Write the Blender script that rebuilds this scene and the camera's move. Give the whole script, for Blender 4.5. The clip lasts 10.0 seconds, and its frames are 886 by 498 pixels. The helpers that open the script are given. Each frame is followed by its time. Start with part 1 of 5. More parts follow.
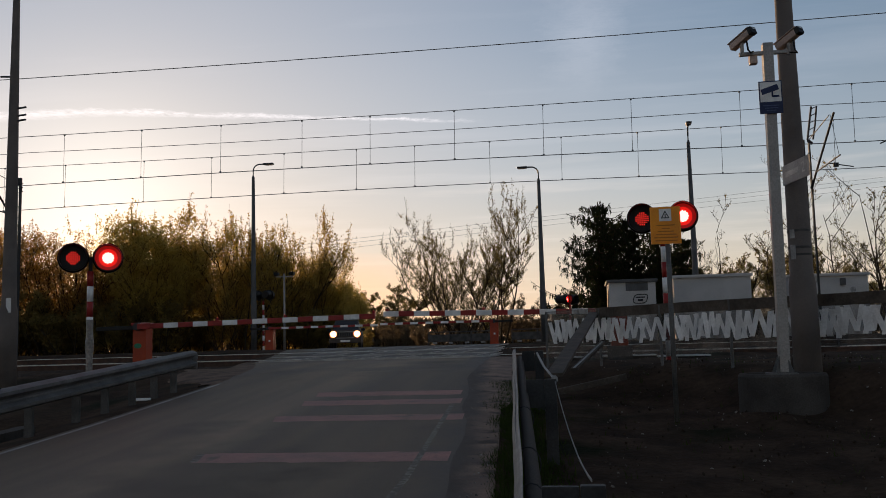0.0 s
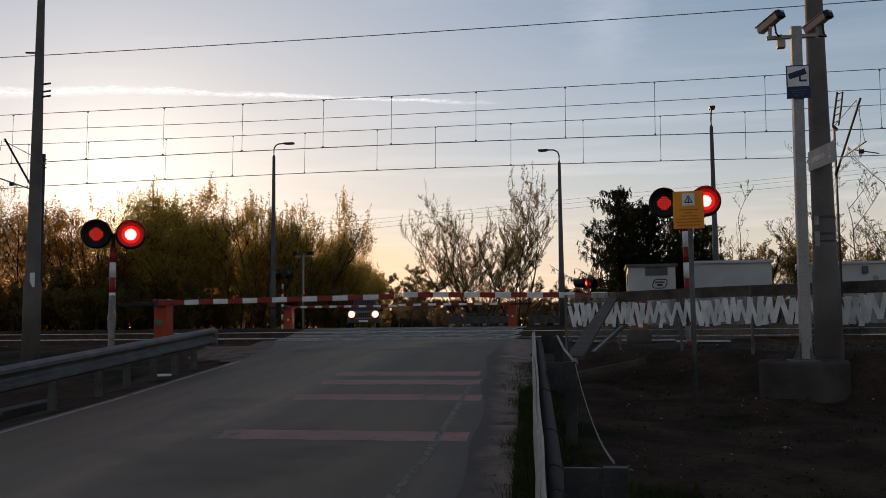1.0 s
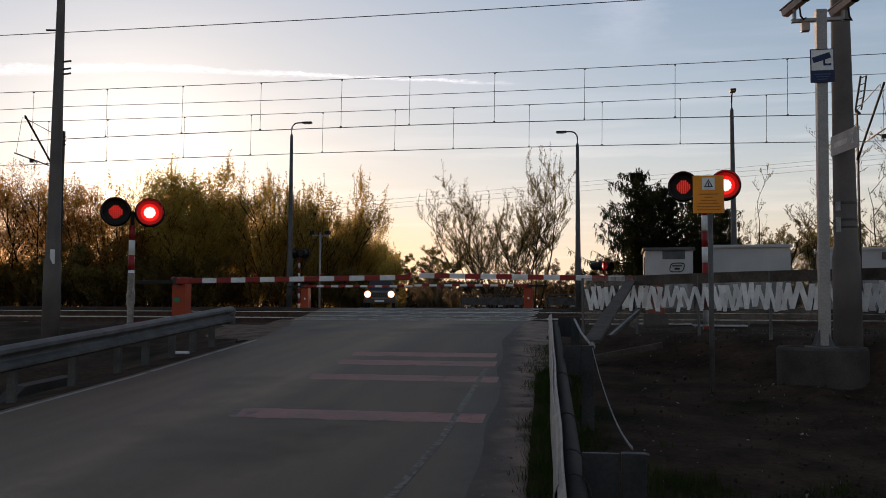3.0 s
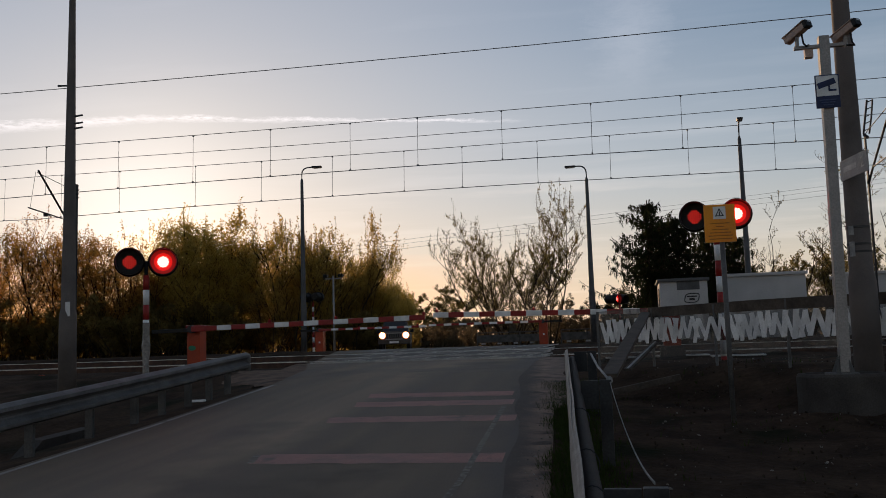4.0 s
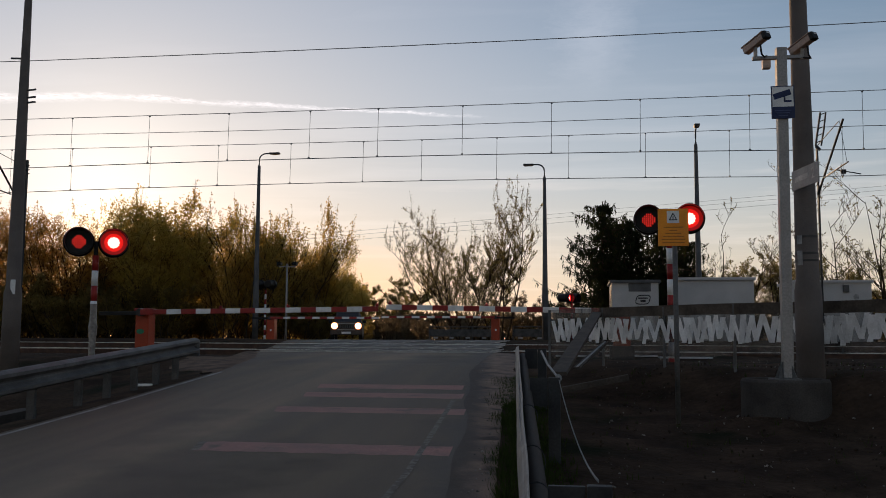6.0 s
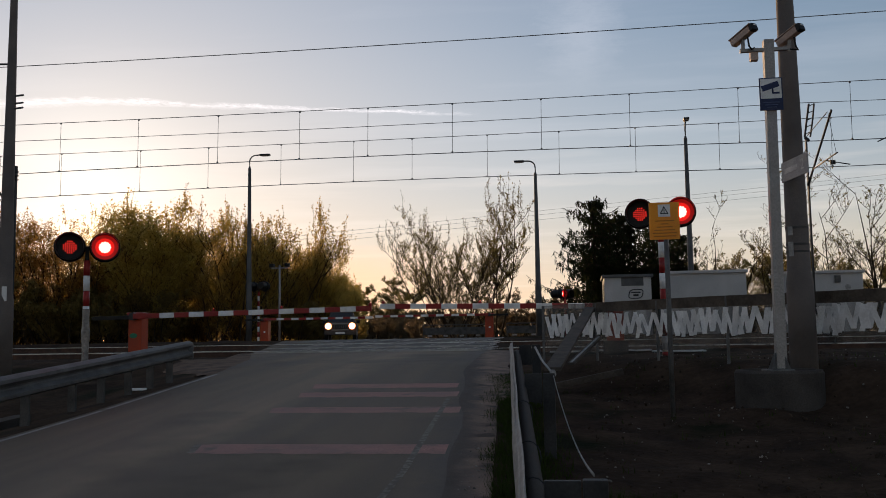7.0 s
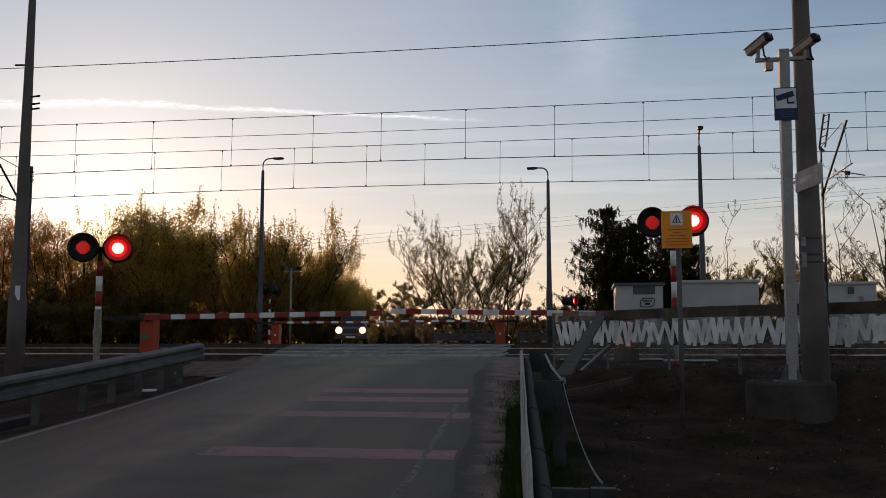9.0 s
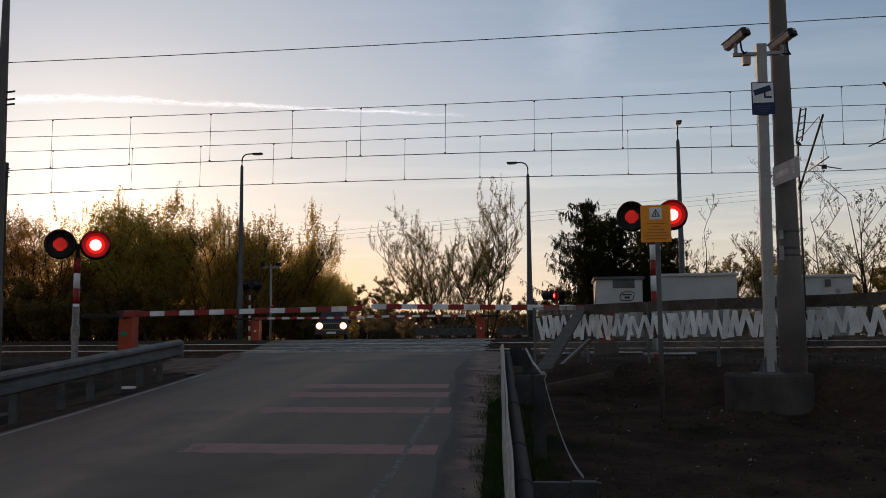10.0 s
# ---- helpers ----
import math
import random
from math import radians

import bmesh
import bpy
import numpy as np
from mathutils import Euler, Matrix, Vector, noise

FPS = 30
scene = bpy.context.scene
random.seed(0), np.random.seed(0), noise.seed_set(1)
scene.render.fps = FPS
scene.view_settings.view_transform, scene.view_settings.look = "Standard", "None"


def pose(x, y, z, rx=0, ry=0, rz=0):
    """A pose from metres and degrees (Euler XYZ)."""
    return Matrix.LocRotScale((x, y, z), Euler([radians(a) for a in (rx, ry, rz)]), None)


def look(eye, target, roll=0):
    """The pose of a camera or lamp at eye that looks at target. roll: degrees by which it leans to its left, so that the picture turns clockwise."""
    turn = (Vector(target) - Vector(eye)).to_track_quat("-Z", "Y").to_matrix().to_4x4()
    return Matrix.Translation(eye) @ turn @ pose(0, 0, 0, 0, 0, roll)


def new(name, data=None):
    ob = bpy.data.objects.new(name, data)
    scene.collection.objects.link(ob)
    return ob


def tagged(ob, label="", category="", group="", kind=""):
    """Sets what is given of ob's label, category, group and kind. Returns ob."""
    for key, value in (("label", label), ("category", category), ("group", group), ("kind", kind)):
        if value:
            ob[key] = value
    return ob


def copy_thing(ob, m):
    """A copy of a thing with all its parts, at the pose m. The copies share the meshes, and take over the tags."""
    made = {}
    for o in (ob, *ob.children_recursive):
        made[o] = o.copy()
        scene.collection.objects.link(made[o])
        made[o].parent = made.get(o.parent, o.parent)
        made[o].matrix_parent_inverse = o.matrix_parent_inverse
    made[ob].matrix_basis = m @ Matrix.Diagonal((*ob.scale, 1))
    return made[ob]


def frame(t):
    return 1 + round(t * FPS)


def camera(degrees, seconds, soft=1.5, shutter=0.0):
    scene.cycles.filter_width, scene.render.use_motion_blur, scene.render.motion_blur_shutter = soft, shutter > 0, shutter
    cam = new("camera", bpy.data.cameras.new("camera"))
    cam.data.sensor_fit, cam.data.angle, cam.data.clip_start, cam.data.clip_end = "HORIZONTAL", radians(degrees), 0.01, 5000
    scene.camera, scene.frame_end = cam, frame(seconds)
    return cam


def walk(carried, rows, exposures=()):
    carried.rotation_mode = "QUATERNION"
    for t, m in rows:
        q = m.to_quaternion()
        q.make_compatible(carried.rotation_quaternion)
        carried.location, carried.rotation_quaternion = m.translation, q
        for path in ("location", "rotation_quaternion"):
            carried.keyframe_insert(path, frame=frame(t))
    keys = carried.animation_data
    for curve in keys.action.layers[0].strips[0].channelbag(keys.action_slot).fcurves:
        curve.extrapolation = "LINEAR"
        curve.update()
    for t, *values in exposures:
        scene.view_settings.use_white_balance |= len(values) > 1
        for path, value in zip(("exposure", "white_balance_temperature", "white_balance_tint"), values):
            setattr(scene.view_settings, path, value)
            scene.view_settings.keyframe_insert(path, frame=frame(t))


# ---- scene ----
cam = camera(52.2, 10.0, soft=0.9)
PATH = [
    (0, (0.000, 0, 1.700), (-1.4272, 9.8404, 2.7629), -1.49),
    (0.5, (-0.004, 0, 1.698), (-1.4748, 9.8442, 2.6611), -1.46),
    (1, (-0.035, 0, 1.691), (-1.6693, 9.8273, 2.5588), -0.51),
    (1.5, (-0.036, 0, 1.701), (-2.1003, 9.7786, 2.0425), -1.83),
    (2, (-0.044, 0, 1.698), (-1.9811, 9.8100, 1.8081), -0.76),
    (2.5, (-0.049, 0, 1.701), (-1.7991, 9.8416, 1.9841), 0.02),
    (3, (-0.057, 0, 1.706), (-1.8695, 9.8125, 2.3607), 0.22),
    (3.2, (-0.051, 0, 1.706), (-1.9497, 9.7892, 2.4600), -0.13),
    (4.5, (-0.054, 0, 1.705), (-1.8690, 9.7638, 2.8764), -2.54),
    (5, (-0.051, 0, 1.705), (-1.7987, 9.7784, 2.8582), -2.90),
    (5.5, (-0.050, 0, 1.709), (-1.6659, 9.8182, 2.7045), -0.57),
    (6, (-0.051, 0, 1.706), (-1.5088, 9.8419, 2.7109), 0.29),
    (7.5, (-0.045, 0, 1.702), (-1.3972, 9.8597, 2.6802), -1.27),
    (8, (-0.047, 0, 1.704), (-1.4395, 9.8527, 2.6974), -0.12),
    (8.5, (-0.046, 0, 1.705), (-1.5425, 9.8330, 2.7403), 0.18),
    (9, (-0.044, 0, 1.700), (-1.5451, 9.8309, 2.7492), -0.00),
    (9.5, (-0.050, 0, 1.702), (-1.3638, 9.8604, 2.7255), -0.73),
    (10, (-0.044, 0, 1.702), (-1.3317, 9.8671, 2.6943), -0.42),
]
EXPOSURES = [(0, -0.1, 6550, 12), (1, 0.0, 6550, 12), (1.5, 0.1, 6550, 12), (2, 0.32, 6550, 12), (2.5, 0.38, 6550, 12), (3, 0.15, 6550, 12), (4.5, -0.15, 6550, 12), (5.5, -0.05, 6550, 12), (7.5, 0.0, 6550, 12), (10, 0.0, 6550, 12)]
walk(cam, [(t, look(eye, target, roll)) for t, eye, target, roll in PATH], exposures=EXPOSURES)

# ---- world and light: low sun behind the trees, clear dusk sky with thin cloud ----
SUN_YAW, SUN_ELEV = 28.2, 4.2          # degrees left of +y, degrees above the horizon
world = bpy.data.worlds.new("dusk_sky")
scene.world = world
world.use_nodes = True
wn, wl = world.node_tree.nodes, world.node_tree.links
wn.clear()


def wnode(kind, **values):
    n = wn.new(kind)
    for k, v in values.items():
        n.inputs[k].default_value = v
    return n


def wmath(op, a, b=None, c=None, clamp=False):
    n = wn.new("ShaderNodeMath")
    n.operation, n.use_clamp = op, clamp
    for k, v in enumerate((a, b, c)):
        if v is None:
            continue
        if isinstance(v, (int, float)):
            n.inputs[k].default_value = v
        else:
            wl.new(v, n.inputs[k])
    return n.outputs[0]


def wmix(fac, a, b, blend="MIX"):
    n = wn.new("ShaderNodeMix")
    n.data_type, n.blend_type = "RGBA", blend
    for sock, v in ((n.inputs[0], fac), (n.inputs[6], a), (n.inputs[7], b)):
        if isinstance(v, (int, float, tuple)):
            sock.default_value = v
        else:
            wl.new(v, sock)
    return n.outputs[2]


sky = wn.new("ShaderNodeTexSky")
sky.sky_type, sky.sun_disc = "NISHITA", False
sky.sun_elevation, sky.sun_rotation = radians(SUN_ELEV + 1.3), radians(-SUN_YAW)
sky.air_density, sky.dust_density, sky.ozone_density = 1.0, 0.8, 2.3
coord = wn.new("ShaderNodeTexCoord").outputs["Generated"]
sep = wn.new("ShaderNodeSeparateXYZ")
wl.new(coord, sep.inputs[0])
flat = wmath("MAXIMUM", sep.outputs[2], 0.02)
# thin cloud veils, spread on a high flat layer
layer = wn.new("ShaderNodeCombineXYZ")
wl.new(wmath("DIVIDE", sep.outputs[0], flat), layer.inputs[0])
wl.new(wmath("DIVIDE", sep.outputs[1], flat), layer.inputs[1])
veil = wnode("ShaderNodeTexNoise", Scale=0.55, Detail=6.0, Roughness=0.6)
stretch = wn.new("ShaderNodeMapping")
stretch.inputs["Scale"].default_value = (0.5, 1.6, 1.0)
wl.new(layer.outputs[0], stretch.inputs[0])
wl.new(stretch.outputs[0], veil.inputs["Vector"])
veil_mask = wmath("MULTIPLY", wmath("SUBTRACT", veil.outputs[0], 0.5, clamp=True), 1.6, clamp=True)
# contrail: a streak on the layer that bends once and thins to its end
C_END = -0.36
wob = wnode("ShaderNodeTexNoise", Scale=5.0, Detail=9.0, Roughness=0.8)
wl.new(layer.outputs[0], wob.inputs["Vector"])
sx = wn.new("ShaderNodeSeparateXYZ")
wl.new(layer.outputs[0], sx.inputs[0])
course = wmath("MAXIMUM", wmath("MULTIPLY_ADD", sx.outputs[0], 0.36, 4.12), wmath("MULTIPLY_ADD", sx.outputs[0], 0.1, 3.62))
off = wmath("SUBTRACT", sx.outputs[1], course)
off = wmath("ADD", off, wmath("MULTIPLY", wmath("SUBTRACT", wob.outputs[0], 0.5), 0.24))
along = wmath("SUBTRACT", C_END, sx.outputs[0])
taper = wmath("MULTIPLY", along, 0.4, clamp=True)
wide = wmath("MULTIPLY_ADD", wmath("POWER", taper, 1.6), 0.085, 0.04)
trail = wmath("SUBTRACT", 1.0, wmath("DIVIDE", wmath("ABSOLUTE", off), wide), clamp=True)
trail = wmath("MULTIPLY", wmath("MULTIPLY", trail, wmath("MULTIPLY", along, 3.0, clamp=True)), wmath("MULTIPLY", wmath("SUBTRACT", wob.outputs[0], 0.27, clamp=True), 4.4))
speck = wnode("ShaderNodeTexNoise", Scale=16.0, Detail=6.0, Roughness=0.7)
wl.new(layer.outputs[0], speck.inputs["Vector"])
trail = wmath("MULTIPLY", trail, wmath("MULTIPLY", wmath("SUBTRACT", speck.outputs[0], 0.33, clamp=True), 4.6, clamp=True))
# a faint upright wisp
wisp = wmath("SUBTRACT", 1.0, wmath("MULTIPLY", wmath("ABSOLUTE", wmath("SUBTRACT", sx.outputs[0], wmath("MULTIPLY_ADD", wob.outputs[0], 0.35, -0.11))), 6.5), clamp=True)
wisp = wmath("MULTIPLY", wisp, wmath("SUBTRACT", 1.0, wmath("MULTIPLY", wmath("ABSOLUTE", wmath("SUBTRACT", sx.outputs[1], 2.9)), 1.1), clamp=True))
cover = wmath("MAXIMUM", wmath("MAXIMUM", wmath("MULTIPLY", veil_mask, 0.5), wmath("MULTIPLY", wisp, 0.22)), wmath("MULTIPLY", trail, 0.9, clamp=True))
aim = wn.new("ShaderNodeVectorMath")
aim.operation = "DOT_PRODUCT"
wl.new(coord, aim.inputs[0])
aim.inputs[1].default_value = (-math.sin(radians(SUN_YAW + 1.4)), math.cos(radians(SUN_YAW + 1.4)), 0.13)
near_sun = wmath("POWER", wmath("MAXIMUM", aim.outputs["Value"], 0.0), 7.0)
tone = wmix(wmath("MULTIPLY_ADD", near_sun, 0.5, 0.13), sky.outputs[0], (3.2, 3.45, 4.1, 1))
mid = wmath("SUBTRACT", 1.0, wmath("MULTIPLY", sep.outputs[2], 3.0), clamp=True)
tone = wmix(wmath("MULTIPLY", mid, 0.55), tone, (4.75, 4.35, 4.25, 1))
halo = wmath("POWER", wmath("MAXIMUM", wmath("DIVIDE", aim.outputs["Value"], 1.0084), 0.0), 130.0)
tone = wmix(wmath("MULTIPLY", halo, 0.2), tone, (9.2, 8.75, 8.4, 1))
# long thin streaks of cloud low over the horizon
lie = wn.new("ShaderNodeMapping")
lie.inputs["Scale"].default_value = (3.2, 3.2, 38.0)
wl.new(coord, lie.inputs[0])
streak = wnode("ShaderNodeTexNoise", Scale=1.3, Detail=5.0, Roughness=0.55)
wl.new(lie.outputs[0], streak.inputs["Vector"])
streaks = wmath("MULTIPLY", wmath("SUBTRACT", streak.outputs[0], 0.5, clamp=True), wmath("SUBTRACT", 1.0, wmath("MULTIPLY", wmath("ABSOLUTE", wmath("SUBTRACT", sep.outputs[2], 0.13)), 9.0), clamp=True))
tone = wmix(wmath("MULTIPLY", streaks, 1.5, clamp=True), tone, (7.6, 6.9, 6.3, 1))
low = wmath("SUBTRACT", 1.0, wmath("MULTIPLY", sep.outputs[2], 4.6), clamp=True)
tone = wmix(wmath("MULTIPLY", wmath("MULTIPLY", low, low), wmath("MULTIPLY_ADD", near_sun, -0.32, 0.6)), tone, (7.7, 5.3, 3.15, 1))
tone = wmix(cover, tone, wmix(0.5, wmix(1.0, tone, (1.5, 1.45, 1.45, 1), "MULTIPLY"), (7.8, 7.5, 7.6, 1)))
tone = wmix(wmath("MULTIPLY", wmath("MULTIPLY", low, low), wmath("MULTIPLY", near_sun, 0.25)), tone, (8.5, 4.8, 2.6, 1))
# the sun's own glare, seen through the twigs
glare = wn.new("ShaderNodeVectorMath")
glare.operation = "DOT_PRODUCT"
wl.new(coord, glare.inputs[0])
e_sun = radians(SUN_ELEV)
glare.inputs[1].default_value = (-math.sin(radians(SUN_YAW)) * math.cos(e_sun), math.cos(radians(SUN_YAW)) * math.cos(e_sun), math.sin(e_sun))
disc = wmath("MAXIMUM", glare.outputs["Value"], 0.0)
tone = wmix(wmath("MULTIPLY", wmath("POWER", wmath("DIVIDE", wmath("MAXIMUM", aim.outputs["Value"], 0.0), 1.0084), 220.0), 0.55), tone, (9.4, 8.7, 7.8, 1))
ember = wmath("SUBTRACT", 1.0, wmath("MULTIPLY", sep.outputs[2], 9.6), clamp=True)
tone = wmix(wmath("MULTIPLY", wmath("POWER", ember, 0.6), wmath("MULTIPLY", wmath("POWER", near_sun, 4.0), 1.1), clamp=True), tone, (9.5, 4.7, 1.5, 1))
tone = wmix(wmath("POWER", disc, 900.0), tone, (24.0, 17.0, 8.5, 1))
back = wnode("ShaderNodeBackground", Strength=0.15)
wl.new(tone, back.inputs[0])
wl.new(back.outputs[0], wn.new("ShaderNodeOutputWorld").inputs[0])

sun = new("sun", bpy.data.lights.new("sun", "SUN"))
sun.data.energy, sun.data.angle, sun.data.color = 4.2, radians(1.5), (1.0, 0.62, 0.32)
ysun = radians(SUN_YAW)
sun.matrix_world = look((-60 * math.sin(ysun), 60 * math.cos(ysun), 60 * math.tan(radians(SUN_ELEV))), (0, 0, 0))


# ---- materials ----
def surf(name, col, col2=None, rough=0.7, metal=0.0, scale=3.0, fine=60.0, bump=0.15, vary=0.35, each=0.0, dirt=None, gloss=0.3):
    """A procedural surface: broad mottling, fine grain and relief, and tone by piece."""
    m = bpy.data.materials.new(name)
    m.use_nodes = True
    n, l = m.node_tree.nodes, m.node_tree.links
    b = n["Principled BSDF"]
    b.inputs["Metallic"].default_value = metal
    b.inputs["Specular IOR Level"].default_value = gloss
    tc = n.new("ShaderNodeTexCoord").outputs["Object"]
    broad, grain = n.new("ShaderNodeTexNoise"), n.new("ShaderNodeTexNoise")
    for t, sc, d in ((broad, scale, 5.0), (grain, fine, 3.0)):
        t.inputs["Scale"].default_value, t.inputs["Detail"].default_value = sc, d
        l.new(tc, t.inputs["Vector"])
    col2 = col2 or tuple(c * (1 - vary) for c in col)
    ramp = n.new("ShaderNodeValToRGB")
    ramp.color_ramp.elements[0].position, ramp.color_ramp.elements[1].position = 0.35, 0.65
    ramp.color_ramp.elements[0].color, ramp.color_ramp.elements[1].color = (*col2, 1), (*col, 1)
    l.new(broad.outputs[0], ramp.inputs[0])
    mix = n.new("ShaderNodeMix")
    mix.data_type, mix.blend_type, mix.inputs[0].default_value = "RGBA", "OVERLAY", 0.45
    l.new(ramp.outputs[0], mix.inputs[6])
    l.new(grain.outputs[0], mix.inputs[7])
    out = mix.outputs[2]
    if dirt:
        spot = n.new("ShaderNodeTexNoise")
        spot.inputs["Scale"].default_value, spot.inputs["Detail"].default_value = dirt[1], 6.0
        l.new(tc, spot.inputs["Vector"])
        r2 = n.new("ShaderNodeValToRGB")
        r2.color_ramp.elements[0].position, r2.color_ramp.elements[1].position = dirt[2], dirt[2] + 0.12
        l.new(spot.outputs[0], r2.inputs[0])
        m2 = n.new("ShaderNodeMix")
        m2.data_type = "RGBA"
        m2.inputs[7].default_value = (*dirt[0], 1)
        l.new(r2.outputs[0], m2.inputs[0])
        l.new(out, m2.inputs[6])
        out = m2.outputs[2]
    if each:
        info = n.new("ShaderNodeObjectInfo").outputs["Random"]
        hsv = n.new("ShaderNodeHueSaturation")
        v = n.new("ShaderNodeMath")
        v.operation, v.inputs[1].default_value, v.inputs[2].default_value = "MULTIPLY_ADD", each, 1 - each / 2
        l.new(info, v.inputs[0])
        l.new(v.outputs[0], hsv.inputs["Value"])
        l.new(out, hsv.inputs["Color"])
        out = hsv.outputs[0]
    l.new(out, b.inputs["Base Color"])
    rr = n.new("ShaderNodeMath")
    rr.operation, rr.inputs[1].default_value, rr.inputs[2].default_value, rr.use_clamp = "MULTIPLY_ADD", 0.3, rough - 0.15, True
    l.new(broad.outputs[0], rr.inputs[0])
    l.new(rr.outputs[0], b.inputs["Roughness"])
    if bump:
        bp = n.new("ShaderNodeBump")
        bp.inputs["Strength"].default_value, bp.inputs["Distance"].default_value = bump, 0.02
        l.new(grain.outputs[0], bp.inputs["Height"])
        l.new(bp.outputs[0], b.inputs["Normal"])
    return m


def glow(name, col, strength):
    m = bpy.data.materials.new(name)
    m.use_nodes = True
    b = m.node_tree.nodes["Principled BSDF"]
    b.inputs["Base Color"].default_value = (*[c * 0.3 for c in col], 1)
    b.inputs["Emission Color"].default_value = (*col, 1)
    b.inputs["Emission Strength"].default_value = strength
    return m


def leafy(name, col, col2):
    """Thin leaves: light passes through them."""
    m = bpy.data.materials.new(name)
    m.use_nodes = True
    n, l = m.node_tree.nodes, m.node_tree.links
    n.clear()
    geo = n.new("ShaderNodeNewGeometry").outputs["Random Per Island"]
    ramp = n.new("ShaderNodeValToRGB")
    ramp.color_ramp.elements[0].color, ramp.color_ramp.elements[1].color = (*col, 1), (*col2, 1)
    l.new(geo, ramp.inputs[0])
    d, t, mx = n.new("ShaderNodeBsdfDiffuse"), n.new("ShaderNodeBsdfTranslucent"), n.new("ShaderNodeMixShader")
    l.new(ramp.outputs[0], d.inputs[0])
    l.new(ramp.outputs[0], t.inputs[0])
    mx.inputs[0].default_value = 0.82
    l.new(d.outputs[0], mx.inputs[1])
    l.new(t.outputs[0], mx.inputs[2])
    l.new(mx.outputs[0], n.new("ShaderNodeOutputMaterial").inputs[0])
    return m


def film_material(name, haze, tint):
    """Clear, creased plastic film."""
    m = bpy.data.materials.new(name)
    m.use_nodes = True
    n, l = m.node_tree.nodes, m.node_tree.links
    b = n["Principled BSDF"]
    b.inputs["Base Color"].default_value = (*tint, 1)
    b.inputs["Roughness"].default_value = 0.25
    tr, mx = n.new("ShaderNodeBsdfTransparent"), n.new("ShaderNodeMixShader")
    tc = n.new("ShaderNodeTexCoord").outputs["Object"]
    mp = n.new("ShaderNodeMapping")
    mp.inputs["Scale"].default_value = (3.0, 3.0, 0.7)
    nz = n.new("ShaderNodeTexNoise")
    nz.inputs["Scale"].default_value, nz.inputs["Detail"].default_value = 1.6, 5.0
    l.new(tc, mp.inputs[0])
    l.new(mp.outputs[0], nz.inputs["Vector"])
    a = n.new("ShaderNodeMath")
    a.operation, a.use_clamp, a.inputs[1].default_value, a.inputs[2].default_value = "MULTIPLY_ADD", True, 1.4, haze - 0.7
    l.new(nz.outputs[0], a.inputs[0])
    l.new(a.outputs[0], mx.inputs[0])
    l.new(tr.outputs[0], mx.inputs[1])
    l.new(b.outputs[0], mx.inputs[2])
    bp = n.new("ShaderNodeBump")
    bp.inputs["Strength"].default_value, bp.inputs["Distance"].default_value = 0.5, 0.05
    l.new(nz.outputs[0], bp.inputs["Height"])
    l.new(bp.outputs[0], b.inputs["Normal"])
    l.new(mx.outputs[0], n["Material Output"].inputs[0])
    return m


ASPHALT = surf("asphalt", (0.175, 0.138, 0.106), (0.075, 0.061, 0.05), 0.68, scale=0.7, fine=90, bump=0.3, dirt=((0.066, 0.055, 0.046), 0.33, 0.56), gloss=0.22)
lane = ASPHALT.node_tree.nodes.new("ShaderNodeMapping")          # wear runs along the lanes
lane.inputs["Scale"].default_value = (1.25, 0.075, 1.0)
worn = [n for n in ASPHALT.node_tree.nodes if n.type == "TEX_NOISE"][0]
ASPHALT.node_tree.links.new(worn.inputs["Vector"].links[0].from_socket, lane.inputs[0])
ASPHALT.node_tree.links.new(lane.outputs[0], worn.inputs["Vector"])
cross = ASPHALT.node_tree.nodes.new("ShaderNodeSeparateXYZ")          # the lanes' own tone, from verge to verge
ASPHALT.node_tree.links.new(lane.inputs[0].links[0].from_socket, cross.inputs[0])
span = ASPHALT.node_tree.nodes.new("ShaderNodeMapRange")
span.inputs["From Min"].default_value, span.inputs["From Max"].default_value = -7.0, 0.0
ASPHALT.node_tree.links.new(cross.outputs[0], span.inputs["Value"])
tones = ASPHALT.node_tree.nodes.new("ShaderNodeValToRGB")
tones.color_ramp.interpolation = "EASE"
for at, v in ((0.0, 0.78), (0.2, 1.0), (0.38, 1.28), (0.55, 0.82), (0.74, 0.76), (0.86, 0.95), (1.0, 0.9)):
    if at in (0.0, 1.0):
        stop = tones.color_ramp.elements[int(at)] if at == 0.0 else tones.color_ramp.elements[-1]
    else:
        stop = tones.color_ramp.elements.new(at)
    stop.color = (v * 1.13, v, v * 0.83, 1)
ASPHALT.node_tree.links.new(span.outputs[0], tones.inputs[0])
blend = ASPHALT.node_tree.nodes.new("ShaderNodeMix")
blend.data_type, blend.blend_type, blend.inputs[0].default_value = "RGBA", "MULTIPLY", 1.0
tar = ASPHALT.node_tree.nodes["Principled BSDF"].inputs["Base Color"]
ASPHALT.node_tree.links.new(tar.links[0].from_socket, blend.inputs[6])
ASPHALT.node_tree.links.new(tones.outputs[0], blend.inputs[7])
grit = ASPHALT.node_tree.nodes.new("ShaderNodeTexNoise")          # brown dust swept to the side of the lane
grit.inputs["Scale"].default_value, grit.inputs["Detail"].default_value, grit.inputs["Roughness"].default_value = 1.7, 7.0, 0.68
ASPHALT.node_tree.links.new(lane.inputs[0].links[0].from_socket, grit.inputs["Vector"])
side = ASPHALT.node_tree.nodes.new("ShaderNodeMath")
side.operation, side.inputs[1].default_value = "MULTIPLY_ADD", 0.085
ASPHALT.node_tree.links.new(cross.outputs[1], side.inputs[0])
ASPHALT.node_tree.links.new(cross.outputs[0], side.inputs[2])
